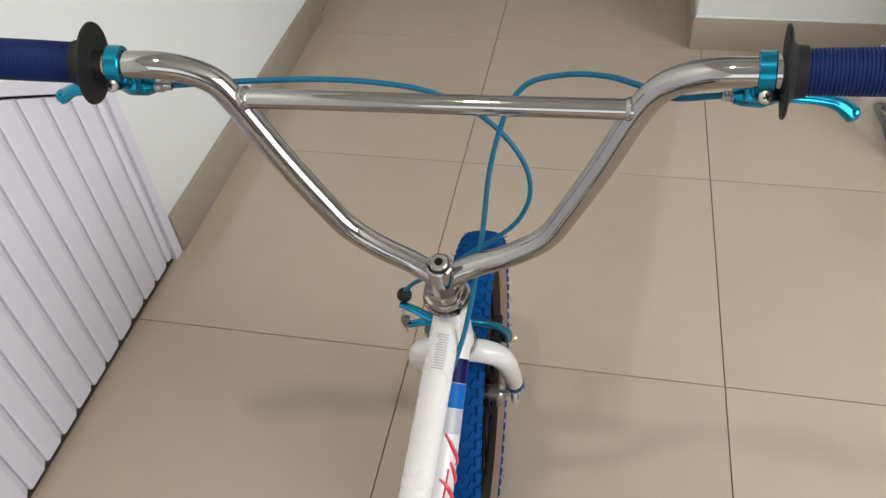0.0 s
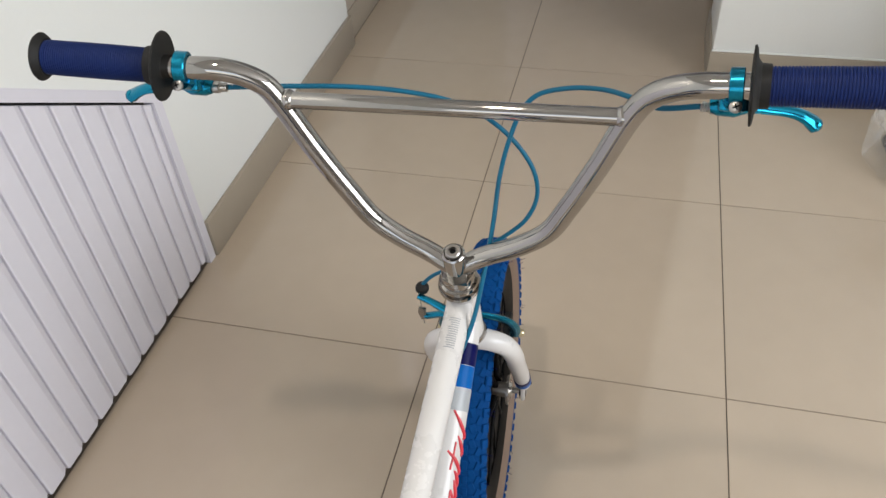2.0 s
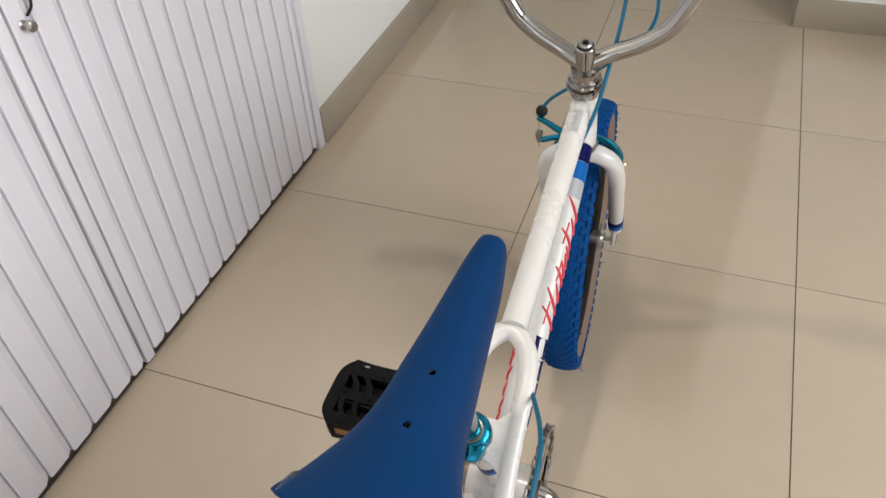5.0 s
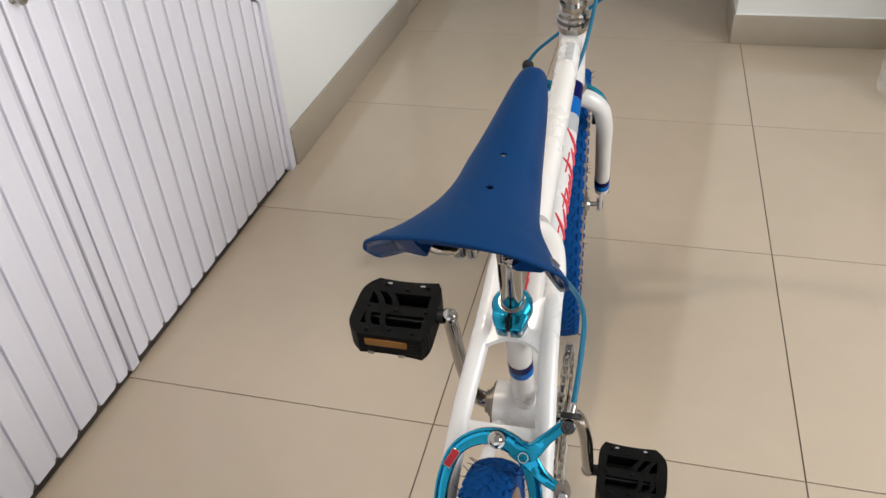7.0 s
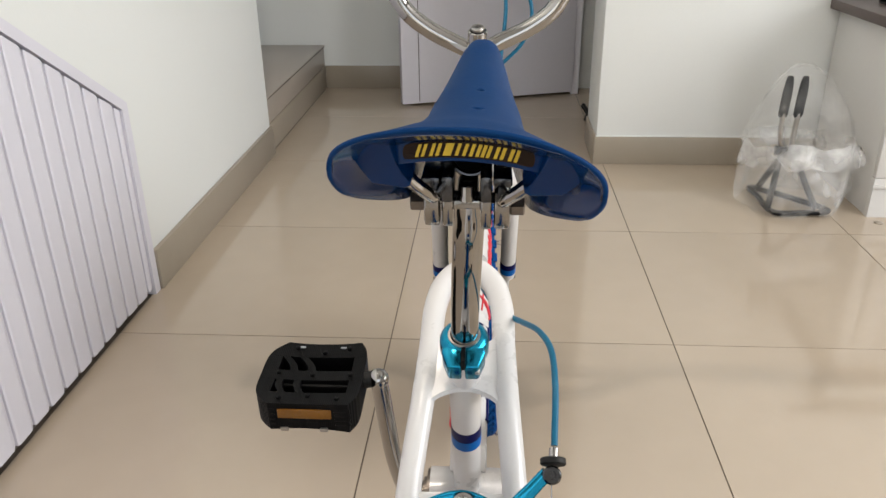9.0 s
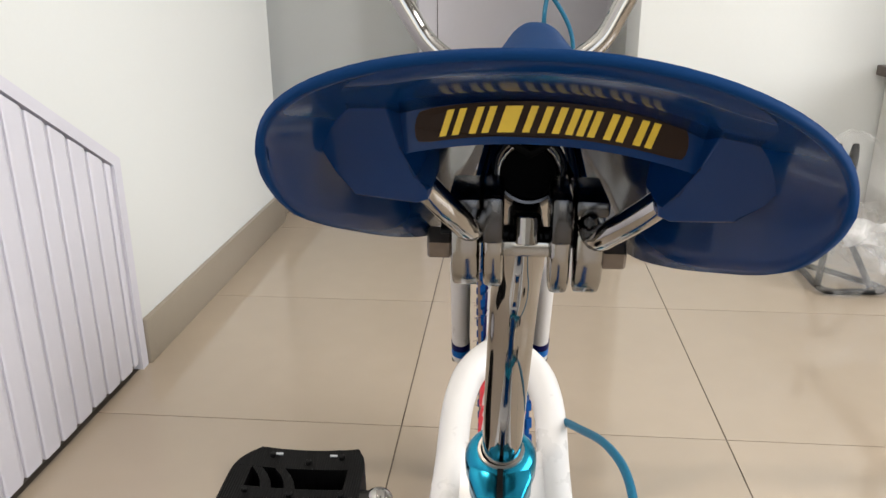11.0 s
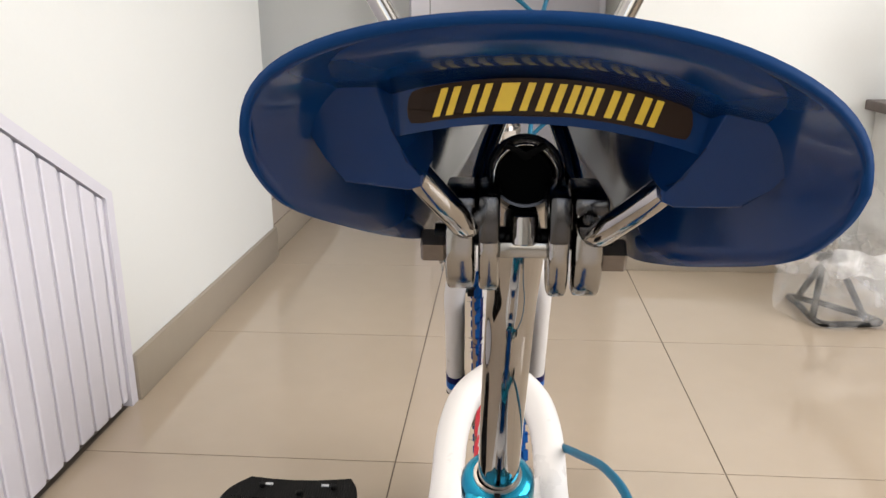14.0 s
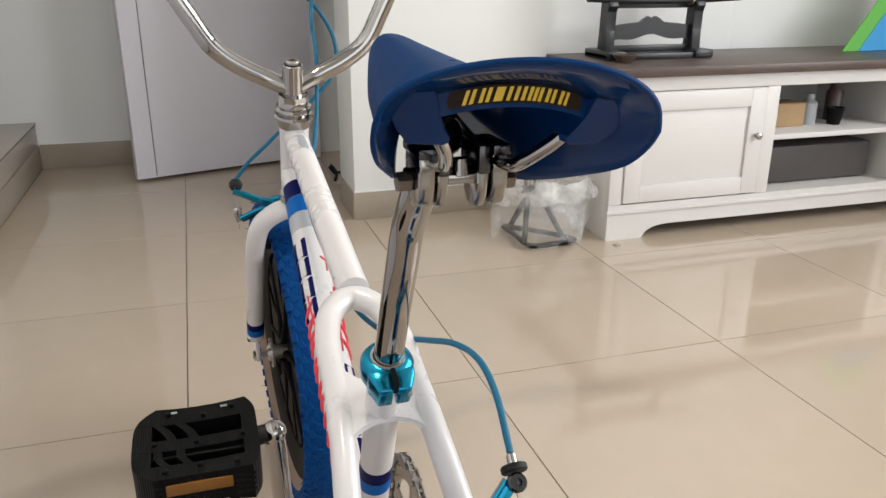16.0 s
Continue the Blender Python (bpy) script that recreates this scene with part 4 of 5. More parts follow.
part("post_notch", prism(B(), [(PX - 0.0072, -0.1150, 0.7500), (PX, -0.1150, 0.7455), (PX + 0.0072, -0.1150, 0.7500), (PX + 0.0056, -0.1150, 0.7512), (PX, -0.1150, 0.7478), (PX - 0.0056, -0.1150, 0.7512)], (0, 0.004, 0), 0.0003), M_RIM, sclamp, "notched dark lip over the open post end")
for s in (-1, 1):
    # two ears a side: rounded above, tapering to a blunt point below
    for x0, x1, low_z, half_y in ((0.0072, 0.0134, 0.7078, 0.0120), (0.0146, 0.0232, 0.7085, 0.0135)):
        ol = [(cx + s * x0, -0.136 + half_y * yy, z) for yy, z in ((-0.92, 0.7380), (-1.0, 0.7310), (-0.98, 0.7220), (-0.78, 0.7140), (-0.45, low_z + 0.001), (0.0, low_z), (0.45, low_z + 0.001), (0.78, 0.7140), (0.98, 0.7220), (1.0, 0.7310), (0.92, 0.7380))]
        ol = [(x, y, z - s * 0.0008) for x, y, z in ol]
        part("clamp_ear", prism(B(), ol, (s * (x1 - x0), 0, 0), 0.0019), M_DARKCHROME, sclamp, "worn chrome serrated clamp ear")
    part("clamp_nut", rod(B(), (cx + s * 0.0234, -0.136, 0.7215 - s * 0.0012), (cx + s * 0.0312, -0.136, 0.7215 - s * 0.0012), 0.0056, 6, 0.0008), M_WORN, sclamp, "hexagonal steel clamp nut")
    part("rail_washer", box(B(), cx + s * 0.019 - 0.0050, cx + s * 0.019 + 0.0050, -0.1515, -0.121, 0.7360, 0.7415, 0.0015), M_GUNMETAL, sclamp)
    # dark block added for the dark reflection on the upper chrome ear
    part("ear_dark_block", box(B(), cx + s * 0.0103 - 0.0032, cx + s * 0.0103 + 0.0032, -0.1500, -0.121, 0.7268, 0.7415, 0.0015), M_GUNMETAL, sclamp, "dark block over the inner ear, standing for its dark reflection")

# seat clamp, teal
d = (SEAT_TOP - BB).normalized()
sc_ob = part("seat_clamp", lathe(B(), [(-0.014, 0.0139), (-0.014, 0.0180), (-0.010, 0.0198), (0.002, 0.0198), (0.006, 0.0175), (0.008, 0.0133), (0.008, 0.0112), (-0.002, 0.0112)], SEAT_TOP + d * 0.014, d, 36, closed=True), M_TEAL, bike, "teal anodised seat post clamp")
for s in (-1, 1):
    ol = [(s * x, y - 0.0038, z + 0.0093) for x, y, z in ((0.0012, -0.0125, 0.5425), (0.0170, -0.0075, 0.5435), (0.0172, -0.0120, 0.5395), (0.0118, -0.0225, 0.5328), (0.0012, -0.0230, 0.5325))]
    part("clamp_lug", prism(B(), ol, (0, 0.008, -0.0165), 0.0018), M_TEAL, sc_ob)
# solid black block puts the shade of the slot between the lugs
part("clamp_slot_fill", box(B(), -0.0016, 0.0016, -0.010, 0.004, -0.010, 0.0015, m=Matrix.Translation((0, -0.0205, 0.5525)) @ Matrix.Rotation(radians(22), 4, 'X')), M_BLACK, sc_ob, "black block for the shade between the clamp lugs")
part("clamp_bolt", rod(B(), (0.0090, -0.0205, 0.536), (0.0130, -0.0205, 0.536), 0.0036, 12, 0.001), M_STEEL, sc_ob)
part("clamp_ring", lathe(B(), [(0, 0.0112), (0, 0.0132), (0.0015, 0.0128), (0.0015, 0.0112)], SEAT_TOP + d * 0.0215, d, 28, closed=True), M_STEEL, sc_ob)


# wheels
def wheel(name, hub, half_axle, label, hairs, near_arc, fat=1.0):
    w = part(name, lathe(B(), [(-0.0165, 0.1965), (-0.0165, 0.204), (-0.012, 0.206), (-0.012, 0.195), (-0.006, 0.190), (0.006, 0.190), (0.012, 0.195), (0.012, 0.206), (0.0165, 0.204), (0.0165, 0.1965), (0.0125, 0.168), (0.009, 0.158), (-0.009, 0.158), (-0.0125, 0.168)], hub, (1, 0, 0), 72, closed=True), M_RIM, bike, label)
    side = [(-0.0135, 0.2015), (-0.0188, 0.2085), (-0.0207, 0.2185)]
    tread = [(-0.0207, 0.2185), (-0.021, 0.227), (-0.0203, 0.2345), (-0.0175, 0.239), (-0.009, 0.2425), (0, 0.2435), (0.009, 0.2425), (0.0175, 0.239), (0.0203, 0.2345), (0.021, 0.227), (0.0207, 0.2185)]
    tread, side = [(x * fat, r) for x, r in tread], [(x * (1 + (fat - 1) * (r - 0.2015) / 0.017), r) for x, r in side]
    part("tyre_tread", lathe(B(), tread, hub, (1, 0, 0), 96), M_RUBBER, w, "blue knobbly tyre tread")
    for s in (-1, 1):
        part("tyre_sidewall", lathe(B(), [(x * -s, r) for x, r in side], hub, (1, 0, 0), 96), M_TAN, w, "tan brown tyre sidewall")
    # tread blocks: those of the near arc one by one, the rest joined
    # across the tread: place, tilt, size, row offset, slant
    blocks = ((-0.0193, -0.8, (0.0068, 0.0122), 0.0, 0.0), (-0.0136, -0.36, (0.0050, 0.0125), 0.5, 0.42), (-0.0068, -0.16, (0.0058, 0.0125), 0.0, -0.38), (0.0, 0.0, (0.0046, 0.0150), 0.5, 0.0), (0.0068, 0.16, (0.0058, 0.0125), 0.0, 0.38), (0.0136, 0.36, (0.0050, 0.0125), 0.5, -0.42), (0.0193, 0.8, (0.0068, 0.0122), 0.0, 0.0))
    shapes = []
    for x, tilt, (sx, sy), off, slant in blocks:
        r0 = 0.2433 - 12.0 * x * x - (0.0018 if abs(x) > 0.019 else 0)
        sx *= 1 + (fat - 1) * 1.5
        sm = Matrix.Translation((x * fat, 0, r0)) @ Matrix.Rotation(tilt, 4, 'Y') @ Matrix.Rotation(slant, 4, 'Z')
        shapes.append([[sm @ Vector((a * sx / 2 * g, b * sy / 2 * g, h)) for a, b in ((-1, -1), (1, -1), (1, 1), (-1, 1))] for h, g in ((-0.0014, 1.06), (0.0006 + 0.0008 * (abs(x) > 0.019), 1.0), (0.0011 + 0.0009 * (abs(x) > 0.019), 0.84))])

    def add_block(bm_, shape, m):
        vs = [[bm_.verts.new(m @ p) for p in ring] for ring in shape]
        bm_.faces.new(vs[2])
        for lo_, hi_ in ((vs[0], vs[1]), (vs[1], vs[2])):
            for i in range(4):
                bm_.faces.new((lo_[i], lo_[(i + 1) % 4], hi_[(i + 1) % 4], hi_[i]))

    meshes = []
    for shape in shapes:
        one = B()
        add_block(one, shape, Matrix.Identity(4))
        me = bpy.data.meshes.new("tread_knob")
        one.to_mesh(me)
        one.free()
        me.materials.append(M_RUBBER)
        meshes.append(me)
    kb = B()
    rows = 72
    for k in range(rows):
        for col, (x, tilt, size, off, slant) in enumerate(blocks):
            an = 2 * math.pi * (k + off) / rows
            m = Matrix.Translation(hub) @ Matrix.Rotation(an, 4, 'X')
            if (an - near_arc + math.pi) % (2 * math.pi) - math.pi < 1.82 and (an - near_arc + math.pi) % (2 * math.pi) - math.pi > -1.82:
                knob = new("tread_knob", meshes[col])
                knob.parent = w
                knob.matrix_local = m
            else:
                add_block(kb, shapes[col], m)
    bmesh.ops.recalc_face_normals(kb, faces=kb.faces)
    knobs = part("tread_rest", kb, M_RUBBER, w, "rows of blue rubber knobs", smooth=False)
    knobs["kind"] = "stuff"
    hbm = B()
    rh = random.Random(3)
    for k in range(hairs):
        an = rh.uniform(0, 2 * math.pi)
        s = rh.choice((-1, 1))
        m = Matrix.Translation(hub) @ Matrix.Rotation(an, 4, 'X')
        p = m @ Vector((s * 0.0205 * fat, 0, 0.238))
        q = m @ Vector((s * fat * rh.uniform(0.0245, 0.0298), rh.uniform(-0.003, 0.003), rh.uniform(0.239, 0.244)))
        sweep(hbm, [p, q], [0.0005, 0.0003], 4)
    hair = part("moulding_hairs", hbm, M_NAVY, w, smooth=False)
    hair["kind"] = "stuff"
    hub_ob = part("hub", lathe(B(), [(-half_axle + 0.012, 0.0), (-half_axle + 0.012, 0.012), (-0.033, 0.014), (-0.033, 0.024), (-0.0295, 0.024), (-0.0285, 0.012), (0.0285, 0.012), (0.0295, 0.024), (0.033, 0.024), (0.033, 0.014), (half_axle - 0.012, 0.012), (half_axle - 0.012, 0)], hub, (1, 0, 0), 28), M_STEEL, w, "silver wheel hub")
    for k in range(9):
        for s in (-1, 1):
            an = 2 * math.pi * k / 9
            part("flange_hole", rod(B(), hub + Vector((s * 0.0328, 0.0185 * math.cos(an), 0.0185 * math.sin(an))), hub + Vector((s * 0.0333, 0.0185 * math.cos(an), 0.0185 * math.sin(an))), 0.0026, 8), M_BLACK, hub_ob)
    part("axle", rod(B(), hub - Vector((half_axle + 0.012, 0, 0)), hub + Vector((half_axle + 0.012, 0, 0)), 0.0048, 12), M_STEEL, w)
    for s in (-1, 1):
        part("axle_nut", lathe(B(), [(0, 0), (0, 0.0125), (0.002, 0.0125), (0.0025, 0.009), (0.010, 0.0085), (0.011, 0.006), (0.011, 0)], hub + Vector((s * (half_axle + 0.0005), 0, 0)), (s, 0, 0), 6), M_CHROME, w, "chrome axle nut")
    part("web", lathe(B(), [(-0.0035, 0.018), (-0.0035, 0.162), (0.0035, 0.162), (0.0035, 0.018)], hub, (1, 0, 0), 48, closed=True), M_RIM, w, "black recessed wheel web")
    # six broad moulded spokes with a raised ridge
    for k in range(6):
        an = 2 * math.pi * (k + 0.35) / 6
        m = Matrix.Translation(hub) @ Matrix.Rotation(an, 4, 'X')
        ol = [(-0.007, -0.021, 0.008), (-0.007, -0.030, 0.05), (-0.007, -0.046, 0.11), (-0.007, -0.074, 0.146), (-0.007, 0.074, 0.146), (-0.007, 0.046, 0.11), (-0.007, 0.030, 0.05), (-0.007, 0.021, 0.008)]
        sp = part("spoke", prism(B(), [m @ Vector(p) for p in ol], m.to_3x3() @ Vector((0.014, 0, 0)), 0.002), M_RIM, w, "broad black moulded spoke")
        for s in (-1, 1):
            part("spoke_ridge", sweep(B(), [m @ Vector((s * 0.0115, 0, 0.02)), m @ Vector((s * 0.0085, 0, 0.06)), m @ Vector((s * 0.0078, 0, 0.155))], [0.006, 0.004, 0.003], 8), M_RIM, sp)
    return w


front_wheel = wheel("front_wheel", FRONT + Vector((-0.004, 0, 0)), 0.0495, "black moulded wheel with knobbly blue tyre and tan sidewall", 60, 0.8, 1.28)
rear_wheel = wheel("rear_wheel", REAR, 0.063, "black moulded wheel with knobbly blue tyre and tan sidewall", 190, 0.0)

# the front end is turned a little to the left
STEER = Matrix.Translation(HT) @ Matrix.Rotation(radians(3.6), 4, -AX) @ Matrix.Translation(-HT)
front_wheel.matrix_local = STEER
rear_wheel.matrix_local = Matrix.Translation((0, -0.13, 0)) @ Matrix.Rotation(radians(2.6), 4, 'Z') @ Matrix.Translation((0, 0.13, 0))
fork.matrix_local = STEER

# cranks, chainring, chain
cr = part("crankset", rod(B(), BB - Vector((0.05, 0, 0)), BB + Vector((0.05, 0, 0)), 0.0095, 16), M_CHROME, bike, "chrome cranks with chainring")
EL, ER = Vector((-0.081, 0.061, 0.470)), Vector((0.081, 0.154, 0.131))
for s, e in ((-1, EL), (1, ER)):
    line = curve([BB + Vector((s * 0.044, 0, 0)), BB + Vector((s * 0.062, (e.y - BB.y) * 0.05, (e.z - BB.z) * 0.05)), BB + Vector((s * 0.072, (e.y - BB.y) * 0.25, (e.z - BB.z) * 0.25)), BB + Vector((s * 0.080, (e.y - BB.y) * 0.9, (e.z - BB.z) * 0.9)), e], 7)
    n = len(line)
    part("crank_arm", sweep(B(), line, [0.0112 - 0.002 * k / n for k in range(n)], 18, flat=0.85), M_CHROME, cr, "polished chrome crank arm")
    part("crank_end", ball(B(), e, 0.0100, 20), M_CHROME, cr)
    part("bearing_cup", lathe(B(), [(0.039, 0.009), (0.039, 0.027), (0.042, 0.027), (0.042, 0.0185), (0.046, 0.0185), (0.046, 0.0145), (0.051, 0.0145), (0.051, 0.009)], BB, (s, 0, 0), 28, closed=True), M_WORN, cr, "steel bearing cup and locknut")
rb = B()
teeth = 88
outer = [(BB.y + (0.0835 if k % 2 else 0.0798) * math.cos(2 * math.pi * k / teeth), BB.z + (0.0835 if k % 2 else 0.0798) * math.sin(2 * math.pi * k / teeth)) for k in range(teeth)]
inner = [(BB.y + 0.060 * math.cos(2 * math.pi * k / teeth), BB.z + 0.060 * math.sin(2 * math.pi * k / teeth)) for k in range(teeth)]
vv = [[rb.verts.new((x, y, z)) for y, z in ring] for x in (0.0445, 0.0475) for ring in (outer, inner)]
for k in range(teeth):
    j = (k + 1) % teeth
    rb.faces.new((vv[0][k], vv[0][j], vv[1][j], vv[1][k]))
    rb.faces.new((vv[2][k], vv[3][k], vv[3][j], vv[2][j]))
    rb.faces.new((vv[0][k], vv[2][k], vv[2][j], vv[0][j]))
    rb.faces.new((vv[1][k], vv[1][j], vv[3][j], vv[3][k]))
for k in range(5):
    an = 2 * math.pi * k / 5 + 0.3
    sweep(rb, [BB + Vector((0.046, 0.01 * math.cos(an), 0.01 * math.sin(an))), BB + Vector((0.046, 0.063 * math.cos(an), 0.063 * math.sin(an)))], [0.014, 0.009], 10, flat=0.16, up=(1, 0, 0))
part("chainring", rb, M_CHROME, cr, "chrome toothed chainring")
part("sprocket", lathe(B(), [(0.0445, 0.012), (0.0445, 0.031), (0.0475, 0.031), (0.0475, 0.012)], REAR, (1, 0, 0), 32, closed=True), M_STEEL, cr)
# chain: links round both wheels
loop_pts = []
up_d = Vector((0, BB.y - REAR.y, BB.z - REAR.z))
tilt = math.atan2(up_d.z, up_d.y)
R1, R2 = 0.0818, 0.032
lean = math.asin((R1 - R2) / up_d.length)
for k in range(19):
    an = math.pi / 2 + lean + tilt - (math.pi + 2 * lean) * k / 18
    loop_pts.append(Vector((0.046, BB.y + R1 * math.cos(an), BB.z + R1 * math.sin(an))))
for k in range(9):
    an = -math.pi / 2 - lean + tilt - (math.pi - 2 * lean) * k / 8
    loop_pts.append(Vector((0.046, REAR.y + R2 * math.cos(an), REAR.z + R2 * math.sin(an))))
lens_, total = [], 0
for a, b in zip(loop_pts, loop_pts[1:] + loop_pts[:1]):
    lens_.append((total, a, b))
    total += (b - a).length
count = int(total / 0.0127)
for k in range(count):
    s = total * k / count
    base, a, b = [q for q in lens_ if q[0] <= s][-1]
    dd = (b - a).normalized()
    c = a + dd * (s - base)
    bm = B()
    wd = 0.0038 if k % 2 else 0.0024
    for sg in (-1, 1):
        rot = Matrix.Translation(c) @ Matrix.Rotation(math.atan2(dd.z, dd.y), 4, 'X')
        box(bm, sg * wd - 0.0006, sg * wd + 0.0006, -0.0078, 0.0078, -0.0038, 0.0038, m=rot)
    box(bm, -wd, wd, -0.0085, -0.0045, -0.002, 0.002, m=rot)
    part("chain_link", bm, M_STEEL, cr, smooth=False)


# pedals
def pedal(e, s, tilt):
    c = e + Vector((s * 0.0595, -0.006, -0.004 if s < 0 else 0.001))
    m = Matrix.Translation(c) @ Matrix.Rotation(radians(tilt), 4, 'X') @ Matrix.Diagonal((s * 1.03, 1.03, 1.03, 1))
    T, HL = 0.0125, 0.0415

    def top_z(x, y):
        return T * 0.80 + 0.0034 * (abs(y) / HL) ** 2 + 0.0022 * (abs(x) / 0.045) ** 2

    def outer(y):
        return 0.0455 - 0.016 * (abs(y) / HL) ** 4.5

    bm = B()
    # bearing tube through the middle
    box(bm, -0.043, 0.036, -0.009, 0.009, -0.008, 0.006, 0.002, m=m)
    core = part("pedal", bm, M_BLACK, bike, "black plastic platform pedal with orange reflectors")

    def slab(y0, y1, x0, x1, name="platform_bar", slant=0.0):
        bb = B()
        nx = 6
        xs = [x0 + (x1 - x0) * i / nx for i in range(nx + 1)]
        ys = [y0 + (y1 - y0) * i / 3 for i in range(4)]
        grid = {}
        for a, x in enumerate(xs):
            for b_, y in enumerate(ys):
                x = x + slant * (abs(y) - 0.0066)
                xx = min(x, outer(y)) if x > 0.03 else max(x, -0.0455 + 0.007 * (abs(y) / HL) ** 7)
                y = y * (1 + 0.055 * (xx / 0.0455) ** 2) if abs(y) > 0.036 else y
                grid[a, b_, 1] = bb.verts.new(m @ Vector((xx, y, top_z(xx, y))))
                grid[a, b_, 0] = bb.verts.new(m @ Vector((xx, y, -top_z(xx, y))))
        for a in range(nx):
            for b_ in range(3):
                for h in (0, 1):
                    bb.faces.new((grid[a, b_, h], grid[a + 1, b_, h], grid[a + 1, b_ + 1, h], grid[a, b_ + 1, h]))
        for a in range(nx):
            for b_ in (0, 3):
                bb.faces.new((grid[a, b_, 0], grid[a + 1, b_, 0], grid[a + 1, b_, 1], grid[a, b_, 1]))
        for b_ in range(3):
            for a in (0, nx):
                bb.faces.new((grid[a, b_, 0], grid[a, b_ + 1, 0], grid[a, b_ + 1, 1], grid[a, b_, 1]))
        part(name, bb, M_PEDAL, core)

    slab(0.0245, HL, -0.0455, 0.0455)
    slab(-HL, -0.0245, -0.0455, 0.0455)
    slab(-0.0065, 0.0065, -0.0455, 0.0455)
    for x0, x1 in ((-0.0455, -0.034), (0.032, 0.0455), (-0.001, 0.004), (0.015, 0.020)):
        inner = -0.01 < x0 < 0.03
        slab(0.0066, 0.0244, x0 - (0.001 if inner else 0), x1 + (0.001 if inner else 0), "rib", 0.3 if inner else 0.0)
        slab(-0.0244, -0.0066, x0 - (0.002 if inner else 0), x1 - (0.001 if inner else 0), "rib", 0.32 if inner else 0.0)
    for y0, y1 in ((0.0125, 0.0246), (-0.0185, -0.0064)):
        part("platform_web", box(B(), -0.036, 0.034, y0, y1, -0.0095, -0.0065, m=m), M_BLACK, core)
    part("pedal_axle", rod(B(), e, m @ Vector((-0.036, 0.004, 0.003)), 0.0078, 16, 0.001), M_BRUBBER, core)
    for sy in (-1, 1):
        part("reflector", box(B(), -0.024, 0.022, sy * 0.0416 - 0.0014, sy * 0.0416 + 0.0014, -0.0015, 0.0080, 0.0006, m=m), M_ORANGE, core, "orange plastic reflector")
        for k in range(4):
            for x0, x1 in ((-0.040, -0.0265), (0.0245, 0.0300)):
                part("grip_ridge", box(B(), x0, x1, sy * 0.0418 - 0.0012, sy * 0.0418 + 0.0012, -0.0085 + k * 0.0048, -0.006 + k * 0.0048, 0.0005, m=m), M_BLACK, core)
        # steel tabs stand for light showing through holes in the end faces
        part("bright_tab", box(B(), -0.02, -0.013, sy * 0.0405 - 0.003, sy * 0.0405 + 0.003, -0.0152, -0.0118, 0.0006, m=m), M_STEEL, core)
        part("bright_tab", box(B(), 0.014, 0.021, sy * 0.0405 - 0.003, sy * 0.0405 + 0.003, -0.0152, -0.0118, 0.0006, m=m), M_STEEL, core)
    for x, y in ((-0.028, 0.035), (0.020, 0.035), (-0.028, -0.034), (0.022, -0.034), (-0.034, 0.0), (0.03, 0.002), (0.0, 0.0), (-0.006, 0.030), (-0.002, -0.030)):
        z = top_z(x, y)
        part("traction_pin", rod(B(), m @ Vector((x, y, z - 0.001)), m @ Vector((x, y, z + 0.0026)), 0.0022, 8, 0.0006), M_BLACK, core)
    for x, y in ((-0.022, 0.037), (0.016, 0.037)):
        part("pin_hole", box(B(), x - 0.0025, x + 0.0025, y - 0.001, y + 0.001, top_z(x, y) - 0.0006, top_z(x, y) + 0.0006, m=m), M_GREYP, core)
    return core


pedal(EL, -1, 5)
pedal(ER, 1, 5)

# rear brake caliper
def strap(line, half, thick, n, rim=0.0009):
    """A forged flat arm along a line, its face turned to n and edged by a low rim. half: half its width, at each point."""
    bm, n, rings, q = B(), Vector(n).normalized(), [], thick / 2
    for k, p in enumerate(line):
        t = (Vector(line[min(k + 1, len(line) - 1)]) - Vector(line[max(k - 1, 0)])).normalized()
        across = t.cross(n).normalized()
        out = across.cross(t).normalized()
        h = half[k]
        sec = ((-h, -q), (-h, q - rim), (-h + rim, q), (-h + 2 * rim, q), (-h + 3 * rim, q - 0.0007), (h - 3 * rim, q - 0.0007), (h - 2 * rim, q), (h - rim, q), (h, q - rim), (h, -q))
        rings.append([bm.verts.new(Vector(p) + across * a + out * b) for a, b in sec])
    for r0, r1 in zip(rings, rings[1:]):
        for a in range(10):
            bm.faces.new((r0[a], r0[(a + 1) % 10], r1[(a + 1) % 10], r1[a]))
    bm.faces.new(rings[0])
    bm.faces.new(rings[-1][::-1])
    return bm


def widths(line, *steps):
    """Half widths along a line, eased evenly through the steps."""
    return [float(np.interp(k / (len(line) - 1), np.linspace(0, 1, len(steps)), steps)) for k in range(len(line))]


CAL_N = (0, -0.75, 0.66)
arch = curve([(-0.0425, -0.168, 0.412), (-0.0445, -0.150, 0.432), (-0.0425, -0.133, 0.453), (-0.034, -0.118, 0.471), (-0.018, -0.110, 0.481), (0.004, -0.108, 0.485), (0.023, -0.1125, 0.4780), (0.034, -0.1175, 0.4700)], 7)
rear_cal = part("rear_brake", strap(arch, widths(arch, 0.0052, 0.0056, 0.0060, 0.0064, 0.0070, 0.0076, 0.0082, 0.0072), 0.0085, CAL_N), M_TEAL, bike, "teal forged rear brake caliper")
rear_cal.location = (0.0, 0.012, -0.012)
inner_arm = curve([(0.002, -0.106, 0.480), (0.024, -0.111, 0.472), (0.037, -0.123, 0.457), (0.0445, -0.143, 0.436), (0.0435, -0.168, 0.412)], 7)
part("caliper_arm", strap(inner_arm, widths(inner_arm, 0.0074, 0.0068, 0.0060, 0.0054), 0.008, CAL_N), M_TEAL, rear_cal)
